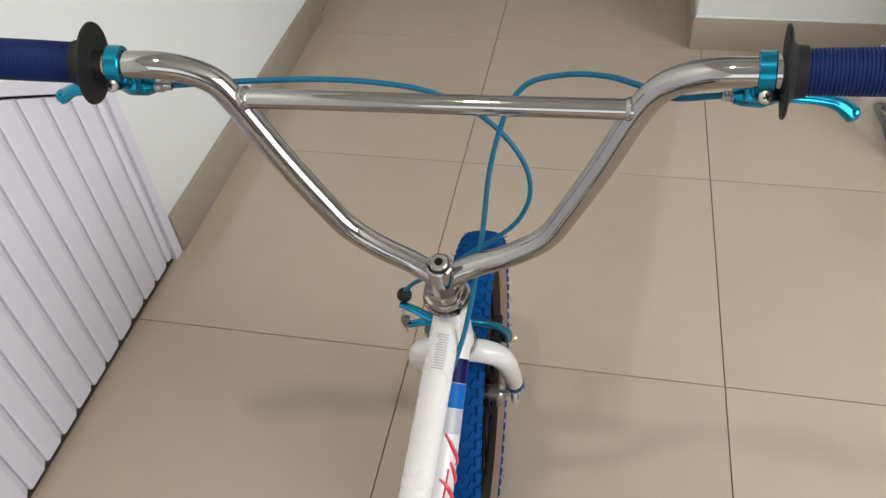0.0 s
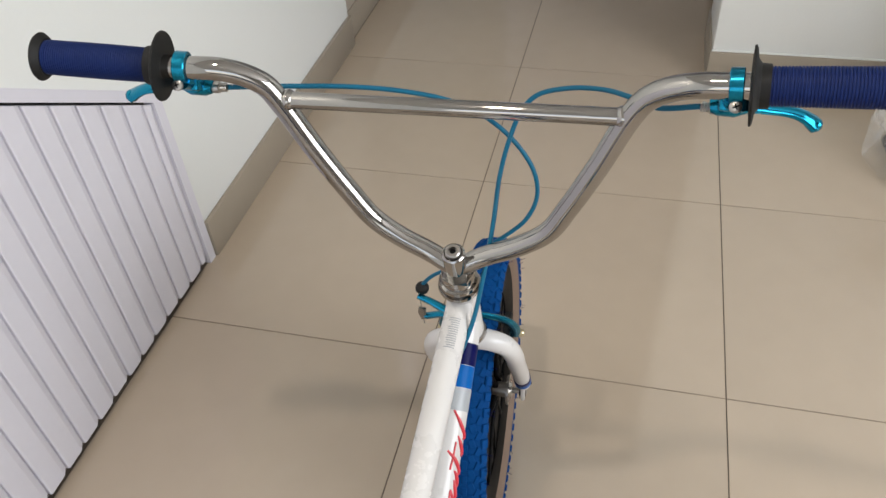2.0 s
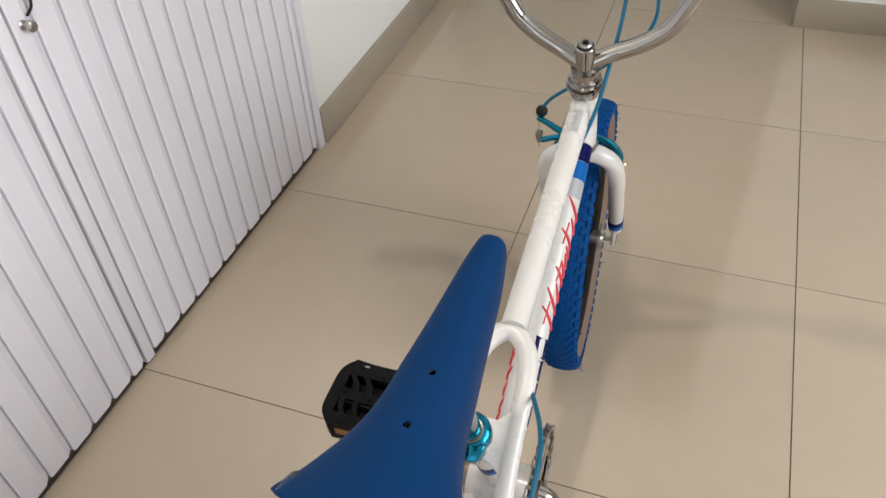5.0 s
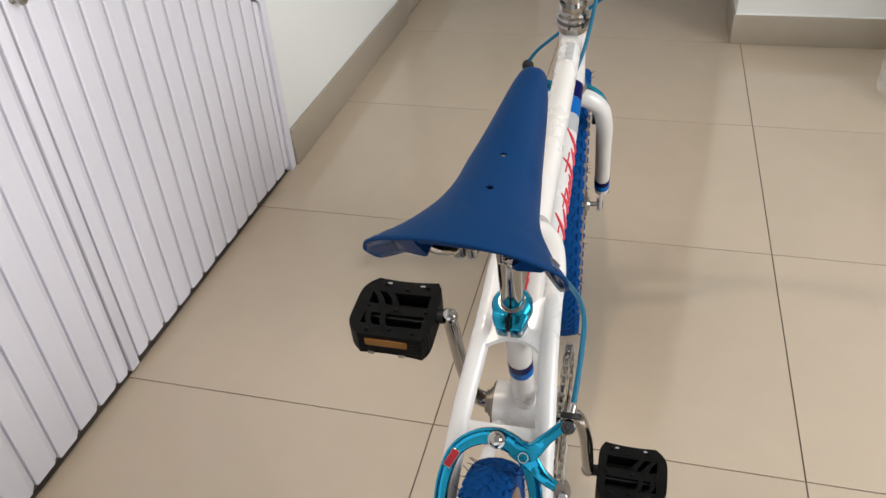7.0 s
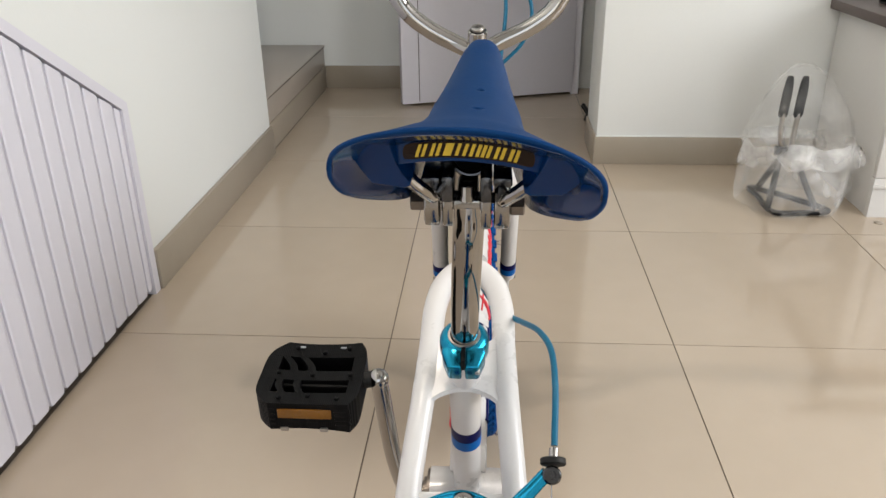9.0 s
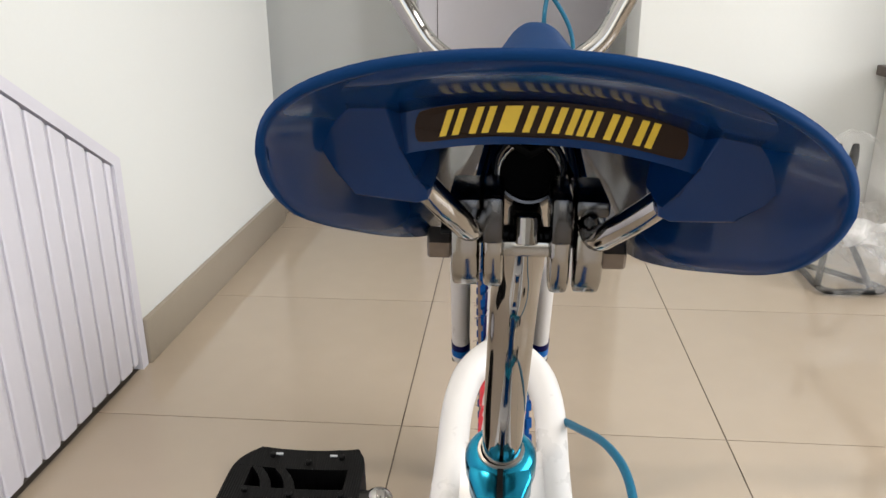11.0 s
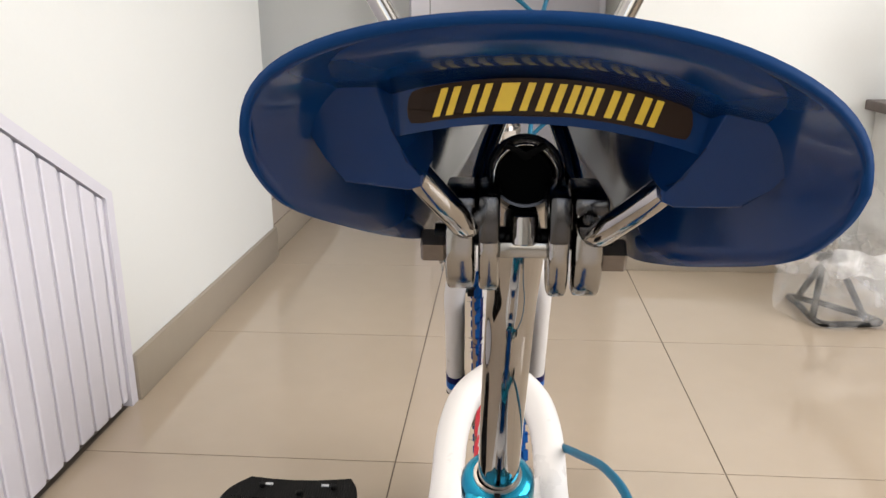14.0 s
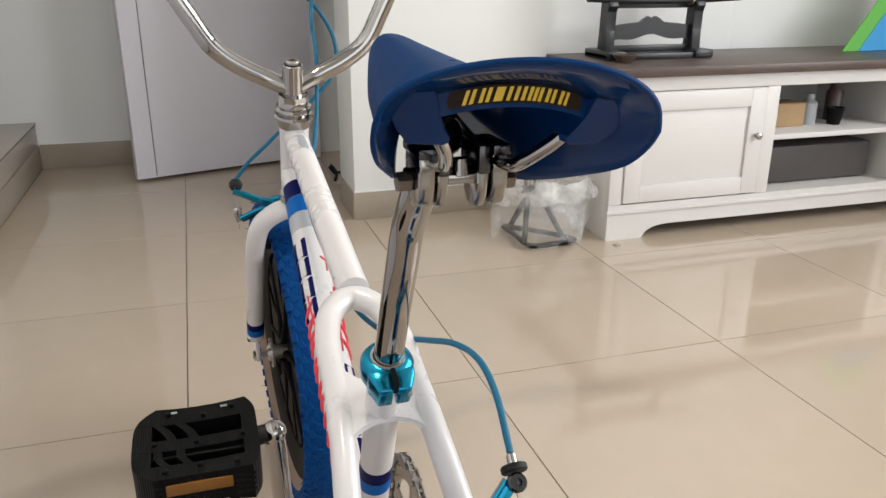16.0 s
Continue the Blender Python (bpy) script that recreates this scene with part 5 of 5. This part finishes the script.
high_arm = curve([(0.019, -0.1130, 0.4790), (0.034, -0.1145, 0.4785), (0.0465, -0.1075, 0.4895), (0.063, -0.1005, 0.507)], 6)
part("upper_arm", strap(high_arm, widths(high_arm, 0.0085, 0.0090, 0.0066, 0.0052, 0.0048), 0.0084, CAL_N), M_TEAL, rear_cal)
low_arm = curve([(0.019, -0.1125, 0.4795), (0.034, -0.1182, 0.4725), (0.047, -0.1250, 0.4605), (0.064, -0.1285, 0.4505)], 6)
part("lower_arm", strap(low_arm, widths(low_arm, 0.0085, 0.0086, 0.0064, 0.0052, 0.0046), 0.0088, CAL_N), M_TEAL, rear_cal)
part("pivot_bolt", lathe(B(), [(0, 0), (0, 0.0082), (0.002, 0.0082), (0.0025, 0.006), (0.007, 0.0058), (0.009, 0.004), (0.0095, 0)], (0.003, -0.114, 0.4875), (0, -0.75, 0.66), 16), M_CHROME, rear_cal, "chrome domed pivot nut")
part("badge_rim", box(B(), -0.0041, 0.0041, -0.0092, 0.0092, -0.0008, 0.0004, 0.0012, m=Matrix.Translation((-0.0372, -0.1275, 0.4685)) @ Matrix.Rotation(radians(40), 4, 'X') @ Matrix.Rotation(radians(-26), 4, 'Z')), M_STEEL, rear_cal)
part("red_badge", box(B(), -0.0034, 0.0034, -0.0084, 0.0084, -0.0006, 0.0008, 0.0005, m=Matrix.Translation((-0.0372, -0.1275, 0.4685)) @ Matrix.Rotation(radians(40), 4, 'X') @ Matrix.Rotation(radians(-26), 4, 'Z')), M_BADGE, rear_cal, "small red badge")
part("round_badge", lathe(B(), [(0, 0.0041), (0, 0.0049), (0.0007, 0.0049), (0.0007, 0.0041)], (0.0287, -0.1223, 0.4782), (0, -0.75, 0.66), 20, closed=True), M_GREYP, rear_cal, "engraved round mark")
part("adjuster_knob", lathe(B(), [(0, 0), (0, 0.0086), (0.0008, 0.0094), (0.0042, 0.0094), (0.005, 0.0086), (0.005, 0)], (0.0672, -0.0945, 0.5155), (0.0, -0.77, -0.64), 20), M_BRUBBER, rear_cal, "black ribbed adjuster knob")
part("cable_screw", lathe(B(), [(0, 0), (0, 0.0068), (0.004, 0.0068), (0.0052, 0.0056), (0.0052, 0.003), (0.003, 0.0028), (0.003, 0)], (0.066, -0.1035, 0.5075), (0, -0.75, 0.66), 18), M_GUNMETAL, rear_cal, "dark round cable screw")
part("release_lever", prism(B(), [(0.0665 + 0.0082 * math.cos(k * 0.3927) * (1.0 if math.sin(k * 0.3927) > 0 else 0.85), -0.1335 + 0.0105 * math.sin(k * 0.3927), 0.4475 + 0.0122 * math.sin(k * 0.3927)) for k in range(16)], (0, -0.003, 0.0028), 0.0008), M_WORN, rear_cal, "steel cable release plate")
part("release_bolt", lathe(B(), [(0, 0), (0, 0.0046), (0.002, 0.0046), (0.003, 0.0036), (0.003, 0.0022), (0.0015, 0.002), (0.0015, 0)], (0.0668, -0.1365, 0.4505), (0, -0.75, 0.66), 16), M_DARKCHROME, rear_cal, "dark release bolt")
part("release_hook", sweep(B(), curve([(0.067, -0.140, 0.438), (0.071, -0.146, 0.431), (0.066, -0.150, 0.427), (0.060, -0.148, 0.428)], 5), 0.0014, 8), M_WORN, rear_cal)
part("inner_wire", sweep(B(), [Vector((0.066, -0.104, 0.505)), Vector((0.0665, -0.134, 0.449)), Vector((0.066, -0.155, 0.420))], 0.0004, 6), M_DARKCHROME, rear_cal)
for s in (-1, 1):
    part("pad_nut", lathe(B(), [(0, 0), (0, 0.0058), (0.004, 0.0058), (0.006, 0.0045), (0.008, 0.003), (0.008, 0)], (s * 0.0475, -0.160, 0.424), (s, 0, 0.1), 12), M_BRASS, rear_cal, "domed brass pad nut")
    part("brake_pad", box(B(), s * 0.030 - 0.004, s * 0.030 + 0.004, -0.024, 0.024, -0.0055, 0.0055, 0.002, m=Matrix.Translation((s * 0.003, -0.188, 0.420)) @ Matrix.Rotation(radians(44), 4, 'X')), M_BRUBBER, rear_cal, "black rubber brake pad")
    part("pad_stud", rod(B(), (s * 0.030, -0.172, 0.424), (s * 0.050, -0.161, 0.424), 0.003, 10), M_STEEL, rear_cal)

# front brake caliper
front_cal = part("front_brake", sweep(B(), curve([(0.047, 0.600, 0.448), (0.0465, 0.588, 0.478), (0.035, 0.576, 0.503), (0.012, 0.565, 0.520), (-0.012, 0.562, 0.524), (-0.03, 0.564, 0.520)], 7), 0.0085, 12, flat=0.55, up=(0, 0.85, 0.4)), M_TEAL, bike, "teal forged front brake caliper")
part("caliper_arm", sweep(B(), curve([(0.004, 0.562, 0.523), (-0.022, 0.568, 0.516), (-0.040, 0.580, 0.495), (-0.0475, 0.590, 0.47), (-0.047, 0.600, 0.448)], 7), 0.0085, 12, flat=0.6, up=(0, 0.85, 0.4)), M_TEAL, front_cal)
part("upper_arm", sweep(B(), curve([(-0.022, 0.564, 0.519), (-0.043, 0.568, 0.525), (-0.058, 0.571, 0.532), (-0.076, 0.573, 0.540)], 6), [0.0098 - 0.003 * k / 18 for k in range(19)], 12, flat=0.6, up=(0, 0.5, 0.8)), M_TEAL, front_cal)
part("lower_arm", sweep(B(), curve([(-0.022, 0.566, 0.514), (-0.045, 0.573, 0.508), (-0.068, 0.577, 0.498)], 6), 0.0078, 12, flat=0.6, up=(0, 0.5, 0.8)), M_TEAL, front_cal)
part("release_plate", prism(B(), [(-0.067, 0.572, 0.516), (-0.077, 0.572, 0.517), (-0.079, 0.572, 0.508), (-0.075, 0.572, 0.494), (-0.069, 0.572, 0.497)], (0, 0.004, 0), 0.001), M_DARKCHROME, front_cal, "steel cable release plate")
part("inner_wire", sweep(B(), [Vector((-0.0735, 0.573, 0.545)), Vector((-0.0725, 0.575, 0.485))], 0.0008, 6), M_STEEL, front_cal)
part("pivot_nut", rod(B(), (0.0, 0.556, 0.524), (0.0, 0.578, 0.516), 0.007, 6, 0.001), M_CHROME, front_cal)
for s in (-1, 1):
    part("pad_nut", lathe(B(), [(0, 0), (0, 0.0055), (0.004, 0.0055), (0.006, 0.0042), (0.0075, 0.003), (0.0075, 0)], (s * 0.053, 0.600, 0.452), (s, 0, 0.1), 12), M_BRASS, front_cal, "domed brass pad nut")
    part("brake_pad", box(B(), s * 0.036 - 0.005, s * 0.036 + 0.005, -0.025, 0.025, -0.0055, 0.0055, 0.002, m=Matrix.Translation((0, 0.602, 0.457)) @ Matrix.Rotation(radians(10), 4, 'X')), M_BRUBBER, front_cal, "black rubber brake pad")

front_cal.matrix_local = STEER

# ---- television cabinet ----
cab = thing("tv_cabinet", "low white painted cabinet with dark wood top and open shelves", "cabinet", (1.06, 1.63, 0))
CW, CD, CH = 1.75, 0.455, 0.523
part("cabinet_top", box(B(), -0.03, CW + 0.03, -0.025, CD + 0.005, CH, CH + 0.03, 0.004), M_WALNUT, cab, "dark stained wooden top")
part("end_panel", box(B(), 0.002, 0.02, 0.0205, CD, 0, CH, 0.001), M_CABINET, cab)
part("end_panel", box(B(), CW - 0.02, CW - 0.002, 0.0205, CD, 0, CH, 0.001), M_CABINET, cab)
part("back_panel", box(B(), 0.02, CW - 0.02, CD - 0.01, CD, 0.06, CH), M_CABINET, cab)
part("bottom_board", box(B(), 0.02, CW - 0.02, 0.02, CD - 0.01, 0.095, 0.115), M_CABINET, cab)
pl = [(0, 0, 0), (0.13, 0, 0), (0.145, 0, 0.022), (0.175, 0, 0.036), (0.22, 0, 0.042), (CW - 0.22, 0, 0.042), (CW - 0.175, 0, 0.036), (CW - 0.145, 0, 0.022), (CW - 0.13, 0, 0), (CW, 0, 0), (CW, 0, 0.118), (0, 0, 0.118)]
part("plinth", prism(B(), pl, (0, 0.02, 0)), M_CABINET, cab, "plinth with a curved cut-out")
part("plinth_bead", box(B(), -0.004, CW + 0.004, -0.006, 0.001, 0.088, 0.1, 0.002), M_CABINET, cab)
part("top_rail", box(B(), 0.0, CW, 0.0, 0.02, CH - 0.045, CH, 0.002), M_CABINET, cab)
for x0, x1 in ((0.0, 0.045), (0.555, 0.605), (1.145, 1.195), (CW - 0.045, CW)):
    part("stile", box(B(), x0, x1, 0.0, 0.02, 0.119, CH - 0.046, 0.002), M_CABINET, cab)
for x0 in (0.575, 1.17):
    part("divider", box(B(), x0 - 0.009, x0 + 0.009, 0.021, CD - 0.01, 0.116, CH), M_CABINET, cab)
part("shelf", box(B(), 0.585, 1.16, 0.012, CD - 0.01, 0.295, 0.313, 0.002), M_CABINET, cab)
for x0, x1, kx in ((0.047, 0.553, 0.525), (1.197, CW - 0.047, 1.222)):
    dr = part("cabinet_door", box(B(), x0, x1, 0.003, 0.02, 0.121, CH - 0.048, 0.002), M_CABINET, cab)
    for nm, a0, a1, b0, b1 in (("door_stile", x0 + 0.002, x0 + 0.06, 0.123, CH - 0.05), ("door_stile", x1 - 0.06, x1 - 0.002, 0.123, CH - 0.05), ("door_rail", x0 + 0.06, x1 - 0.06, 0.123, 0.18), ("door_rail", x0 + 0.06, x1 - 0.06, CH - 0.107, CH - 0.05)):
        part(nm, box(B(), a0, a1, -0.006, 0.004, b0, b1, 0.002), M_CABINET, dr)
    part("door_knob", lathe(B(), [(0, 0), (0, 0.006), (0.006, 0.005), (0.012, 0.011), (0.02, 0.012), (0.025, 0.007), (0.026, 0)], (kx, -0.006, 0.32), (0, -1, 0), 16), M_STEEL, dr, "dull grey metal knob")

# things in and on the cabinet
CX, CY = 1.06, 1.63
bx = thing("cardboard_box", "small tan cardboard box on the cabinet shelf", "box", (CX + 0.76, CY + 0.17, 0.313))
part("carton", box(B(), -0.065, 0.065, -0.05, 0.05, 0, 0.08, 0.002), M_CARD, bx)
part("lid_flap", box(B(), -0.067, 0.067, -0.052, 0.0, 0.0805, 0.0825, 0.0006), M_CARD, bx)
dv = thing("set_top_box", "flat dark box on the upper cabinet shelf", "device", (CX + 0.66, CY + 0.24, 0.313))
part("case", box(B(), -0.06, 0.06, -0.08, 0.08, 0.002, 0.06, 0.004), M_BLACK, dv)
part("foot", box(B(), -0.05, 0.05, -0.07, 0.07, 0, 0.003), M_BRUBBER, dv)
for name, label, x, y, prof, mat in (
        ("small_jar", "small white jar beside a cardboard box on the shelf", 0.655, 0.10, [(0, 0), (0, 0.026), (0.05, 0.028), (0.056, 0.022), (0.068, 0.022), (0.07, 0)], M_CABINET),
        ("grey_bottle", "short grey bottle on the upper cabinet shelf", 0.865, 0.15, [(0, 0), (0, 0.028), (0.075, 0.028), (0.09, 0.013), (0.108, 0.013), (0.11, 0)], M_GREYP),
        ("dark_cup", "small dark cup on the upper cabinet shelf", 0.955, 0.12, [(0, 0), (0, 0.022), (0.06, 0.032), (0.06, 0.028), (0.006, 0.018), (0.006, 0)], M_BLACK),
        ("tall_flask", "tall dark flask on the upper cabinet shelf", 1.02, 0.2, [(0, 0), (0, 0.03), (0.10, 0.03), (0.115, 0.02), (0.132, 0.02), (0.134, 0)], M_WALNUT)):
    vessel = thing(name, label, name.split("_")[1], (CX + x, CY + y, 0.3135))
    part("body", lathe(B(), prof, (0, 0, 0), (0, 0, 1), 24), mat, vessel)
# block added to give the open lower shelf its dull, shadowed tone
dv2 = thing("game_console", "large grey-brown block filling the lower cabinet shelf", "device", (CX + 0.86, CY + 0.25, 0.115))
part("case", box(B(), -0.255, 0.255, -0.16, 0.14, 0.004, 0.135, 0.008), M_SHELF_BLOCK, dv2)
part("foot", box(B(), -0.2, 0.2, -0.11, 0.11, 0, 0.005), M_BRUBBER, dv2)

# black lacquered two-tier stand with sheathed swords
st = thing("display_stand", "black lacquered two-tier sword stand with carved panels", "stand", (CX + 0.265, CY + 0.27, CH + 0.03))
part("base_board", box(B(), -0.20, 0.20, -0.075, 0.075, 0, 0.02, 0.004), M_STAND, st)
for s in (-1, 1):
    part("foot_block", box(B(), s * 0.165 - 0.035, s * 0.165 + 0.035, -0.085, 0.085, 0.0, 0.028, 0.006), M_STAND, st)
    up_ = [(-0.03, 0.02), (0.03, 0.02), (0.024, 0.09), (0.024, 0.151), (0.040, 0.167), (0.034, 0.185), (0.016, 0.173), (0.014, 0.27), (0.034, 0.284), (0.028, 0.302), (0.008, 0.294), (-0.014, 0.306), (-0.018, 0.145)]
    part("upright", prism(B(), [(s * 0.165 - 0.017, -y, z) for y, z in up_], (0.034, 0, 0), 0.003), M_STAND, st)
top_edge = [(-0.15 + 0.3 * i / 20, 0.104 + 0.012 * math.sin(math.pi * i / 20) + (0.018 if i in (9, 11) else 0.010 if i in (8, 10, 12) else 0)) for i in range(21)]
low_edge = [(0.15 - 0.3 * i / 20, 0.048 + 0.022 * math.sin(math.pi * i / 20) ** 0.6 + 0.006 * math.cos(4 * math.pi * i / 20)) for i in range(21)]
part("carved_panel", prism(B(), [(x, -0.008, z) for x, z in top_edge + low_edge], (0, 0.016, 0)), M_STAND, st, "carved wavy cross panel")
for z in (0.0305, 0.170, 0.286):
    part("cross_rail", box(B(), -0.148, 0.148, -0.008, 0.008, z - 0.010, z + 0.010, 0.003), M_STAND, st)
sword = thing("sheathed_sword", "long black sheathed ornamental sword lying on the stand", "ornament", (CX + 0.265, CY + 0.27 - 0.026, CH + 0.03), group="swords on the stand")
part("sheath", sweep(B(), curve([(-0.255, 0, 0.193), (-0.08, 0, 0.1865), (0.1, 0, 0.1865), (0.325, 0, 0.195)], 8), 0.0125, 14, flat=1.0), M_STAND, sword)
part("collar", lathe(B(), [(0, 0.012), (0, 0.019), (0.005, 0.019), (0.005, 0.012)], (0.125, 0, 0.1872), (1, 0, 0.02), 20, closed=True), M_BRASS, sword)
copy_thing(sword, Matrix.Translation((CX + 0.265, CY + 0.27 - 0.021, CH + 0.03 + 0.119)))
tr = thing("small_bowl", "small dark bronze bowl on the cabinet top", "bowl", (CX + 0.10, CY + 0.14, CH + 0.03))
part("bowl", lathe(B(), [(0, 0), (0, 0.022), (0.004, 0.024), (0.02, 0.04), (0.024, 0.041), (0.024, 0.037), (0.008, 0.02), (0.006, 0)], (0, 0, 0), (0, 0, 1), 24), M_WALNUT, tr)

pic = thing("coloured_board", "flat board with green and blue fields leaning on the wall", "picture", (CX + 1.06, CY + 0.24, CH + 0.031))
part("green_field", prism(B(), [(0, 0, 0), (0.26, 0, 0), (0.52, 0, 0.40), (0.34, 0, 0.40)], (0, 0.008, 0)), M_GREEN, pic, "bright green field")
part("blue_field", prism(B(), [(0.07, -0.003, 0.0), (0.42, -0.003, 0.0), (0.50, -0.003, 0.22), (0.30, -0.003, 0.27)], (0, 0.006, 0)), M_SKYB, pic, "bright blue field")
pic.rotation_euler = (radians(-8), 0, 0)

# ---- bicycle stand in a clear plastic bag ----
stand = thing("folding_stand", "black folding metal stand with two prongs", "stand", (0.86, 1.735, 0))
part("base_bar", sweep(B(), curve([(-0.02, 0.05, 0.014), (-0.075, 0.10, 0.014), (-0.073, 0.02, 0.014), (-0.066, -0.112, 0.014), (0.0, -0.115, 0.014), (0.092, -0.096, 0.014), (0.03, -0.01, 0.016), (-0.02, 0.055, 0.015)], 5), 0.0085, 10), M_BLACK, stand)
for x in (-0.045, -0.002):
    part("prong_post", sweep(B(), curve([(x * 0.6, 0.015, 0.16), (x * 0.9, 0.015, 0.215), (x + 0.003, 0.015, 0.275)], 5), 0.0075, 10), M_STEEL, stand, "bare grey prong post")
    part("prong", sweep(B(), curve([(x + 0.002, 0.015, 0.262), (x + 0.003, 0.015, 0.29), (x + 0.005, 0.015, 0.34), (x + 0.006, 0.015, 0.383)], 5), [0.0105, 0.0125] + [0.0142] * 8 + [0.0138, 0.0132, 0.0124, 0.0115, 0.0100, 0.0075], 10, flat=0.5, up=(0, 1, 0)), M_BLACK, stand, "black padded prong")
    part("leg", sweep(B(), [Vector((x * 0.6, 0.015, 0.17)), Vector((x - 0.035 if x < -0.02 else x + 0.06, -0.09, 0.016))], 0.009, 10), M_BLACK, stand)
part("back_leg", sweep(B(), [Vector((-0.01, 0.02, 0.17)), Vector((-0.05, 0.1, 0.014))], 0.009, 10), M_BLACK, stand)
part("cross_plate", box(B(), -0.05, 0.03, 0.004, 0.02, 0.15, 0.175, 0.003), M_BLACK, stand)

bag = thing("plastic_bag", "crumpled clear plastic bag pulled over a black stand", "bag", (0.882, 1.735, 0))
nseg = 56


def film(rings, seed):
    gb, rows_ = B(), []
    for z, rx, ry, ox in rings:
        ring = []
        for i in range(nseg):
            an = 2 * math.pi * i / nseg
            f = noise.noise(Vector((math.cos(an) * 2.2 + seed, math.sin(an) * 2.2, z * 9))) * 0.16 + noise.noise(Vector((math.cos(an) * 7, math.sin(an) * 7 + seed, z * 24 + 5))) * 0.11
            ring.append(gb.verts.new((ox - 0.012 + 1.2 * rx * (1 + f) * math.cos(an), ry * (1 + f) * math.sin(an), max(0.002, z + (0.014 + 0.02 * seed) * noise.noise(Vector((an * 2.5, z * 8, 3 + seed)))))))
        rows_.append(ring)
    for r0, r1 in zip(rows_, rows_[1:]):
        for i in range(nseg):
            j = (i + 1) % nseg
            gb.faces.new((r0[i], r0[j], r1[j], r1[i]))
    return gb, rows_


gb, rr_ = film(((0.003, 0.118, 0.13, -0.005), (0.03, 0.128, 0.14, 0.0), (0.06, 0.131, 0.138, 0.003), (0.09, 0.13, 0.13, 0.006), (0.12, 0.128, 0.12, 0.007), (0.15, 0.124, 0.108, 0.006), (0.175, 0.126, 0.103, 0.005)), 0.0)
part("bag_skirt", gb, M_BAG_LOW, bag, "hazy lower part of the clear bag")
gb, rr_ = film(((0.165, 0.133, 0.108, 0.004), (0.19, 0.136, 0.108, 0.004), (0.215, 0.131, 0.103, 0.001), (0.25, 0.117, 0.094, -0.002), (0.29, 0.101, 0.083, -0.006), (0.33, 0.085, 0.07, -0.012), (0.37, 0.066, 0.055, -0.016), (0.40, 0.044, 0.04, -0.016), (0.418, 0.018, 0.016, -0.015)), 0.0)
gb.faces.new(rr_[-1])
part("bag_hood", gb, M_BAG, bag, "crumpled upper part of the clear bag")
gb, rr_ = film(((0.140, 0.137, 0.116, 0.004), (0.160, 0.139, 0.117, 0.004), (0.180, 0.139, 0.114, 0.003), (0.205, 0.133, 0.106, 0.002)), 0.7)
part("bag_fold", gb, M_BAG_FOLD, bag, "whitish fold of doubled plastic")

# cables on the floor beyond the corner, a bit of litter
wire = thing("black_cable", "short tangle of black cable lying on the floor", "cable", (0.366, 2.73, 0))
part("cord", sweep(B(), curve([(-0.012, -0.09, 0.007), (0.002, -0.05, 0.03), (-0.012, 0.0, 0.05), (0.01, 0.02, 0.006), (-0.01, 0.05, 0.03), (0.02, 0.06, 0.006), (0.06, 0.03, 0.006)], 6), 0.006, 8), M_BRUBBER, wire)
lit = thing("leaf_scrap", "tiny grey scrap lying on the floor tile", "litter", (1.075, 1.585, 0))
part("scrap", lathe(B(), [(0, 0.0), (0.0, 0.013), (0.003, 0.012), (0.006, 0.006), (0.0065, 0)], (0, 0, 0), (0, 0, 1), 10), M_SKIRT, lit)

# windows behind the camera
for name, m in (("window_1", Matrix.Translation((0.6, -4.04, 0))), ("window_2", Matrix.Translation((3.06, -0.5, 0)) @ Matrix.Rotation(radians(90), 4, 'Z'))):
    wide, z0, z1 = (3.0, 0.5, 2.5) if name == "window_1" else (2.4, 0.74, 2.7)
    win = tagged(new(name), "white framed window letting in daylight", "window", kind="structure")
    win.matrix_world = m
    fbm = B()
    for x0, x1, a0, a1 in ((-wide / 2, -wide / 2 + 0.05, z0, z1), (wide / 2 - 0.05, wide / 2, z0, z1), (-0.025, 0.025, z0 + 0.05, z1 - 0.05), (-wide / 2 + 0.05, wide / 2 - 0.05, z0, z0 + 0.05), (-wide / 2 + 0.05, wide / 2 - 0.05, z1 - 0.05, z1)):
        box(fbm, x0, x1, -0.03, 0.03, a0, a1, 0.003)
    part("window_frame", fbm, M_CABINET, win)

# ceiling lamp
lamp = thing("ceiling_lamp", "square white ceiling lamp", "lamp", (-0.26, -0.11, 2.8))
part("housing", box(B(), -0.25, 0.25, -0.25, 0.25, -0.06, 0.0, 0.006), M_CABINET, lamp)

# ---- floor tiles ----
tile_bm = box(B(), -0.2988, 0.2988, -0.2988, 0.2988, -0.008, 0.0)
tile_me = bpy.data.meshes.new("tile")
tile_bm.to_mesh(tile_me)
tile_bm.free()
tile_me.materials.append(M_TILE)
for i in range(-2, 7):
    for j in range(-10, 3):
        t_ob = new("tile", tile_me)
        t_ob.parent = floor
        t_ob.location = (GX + PITCH * (i + 0.5), GY + PITCH * (j + 0.5), 0)
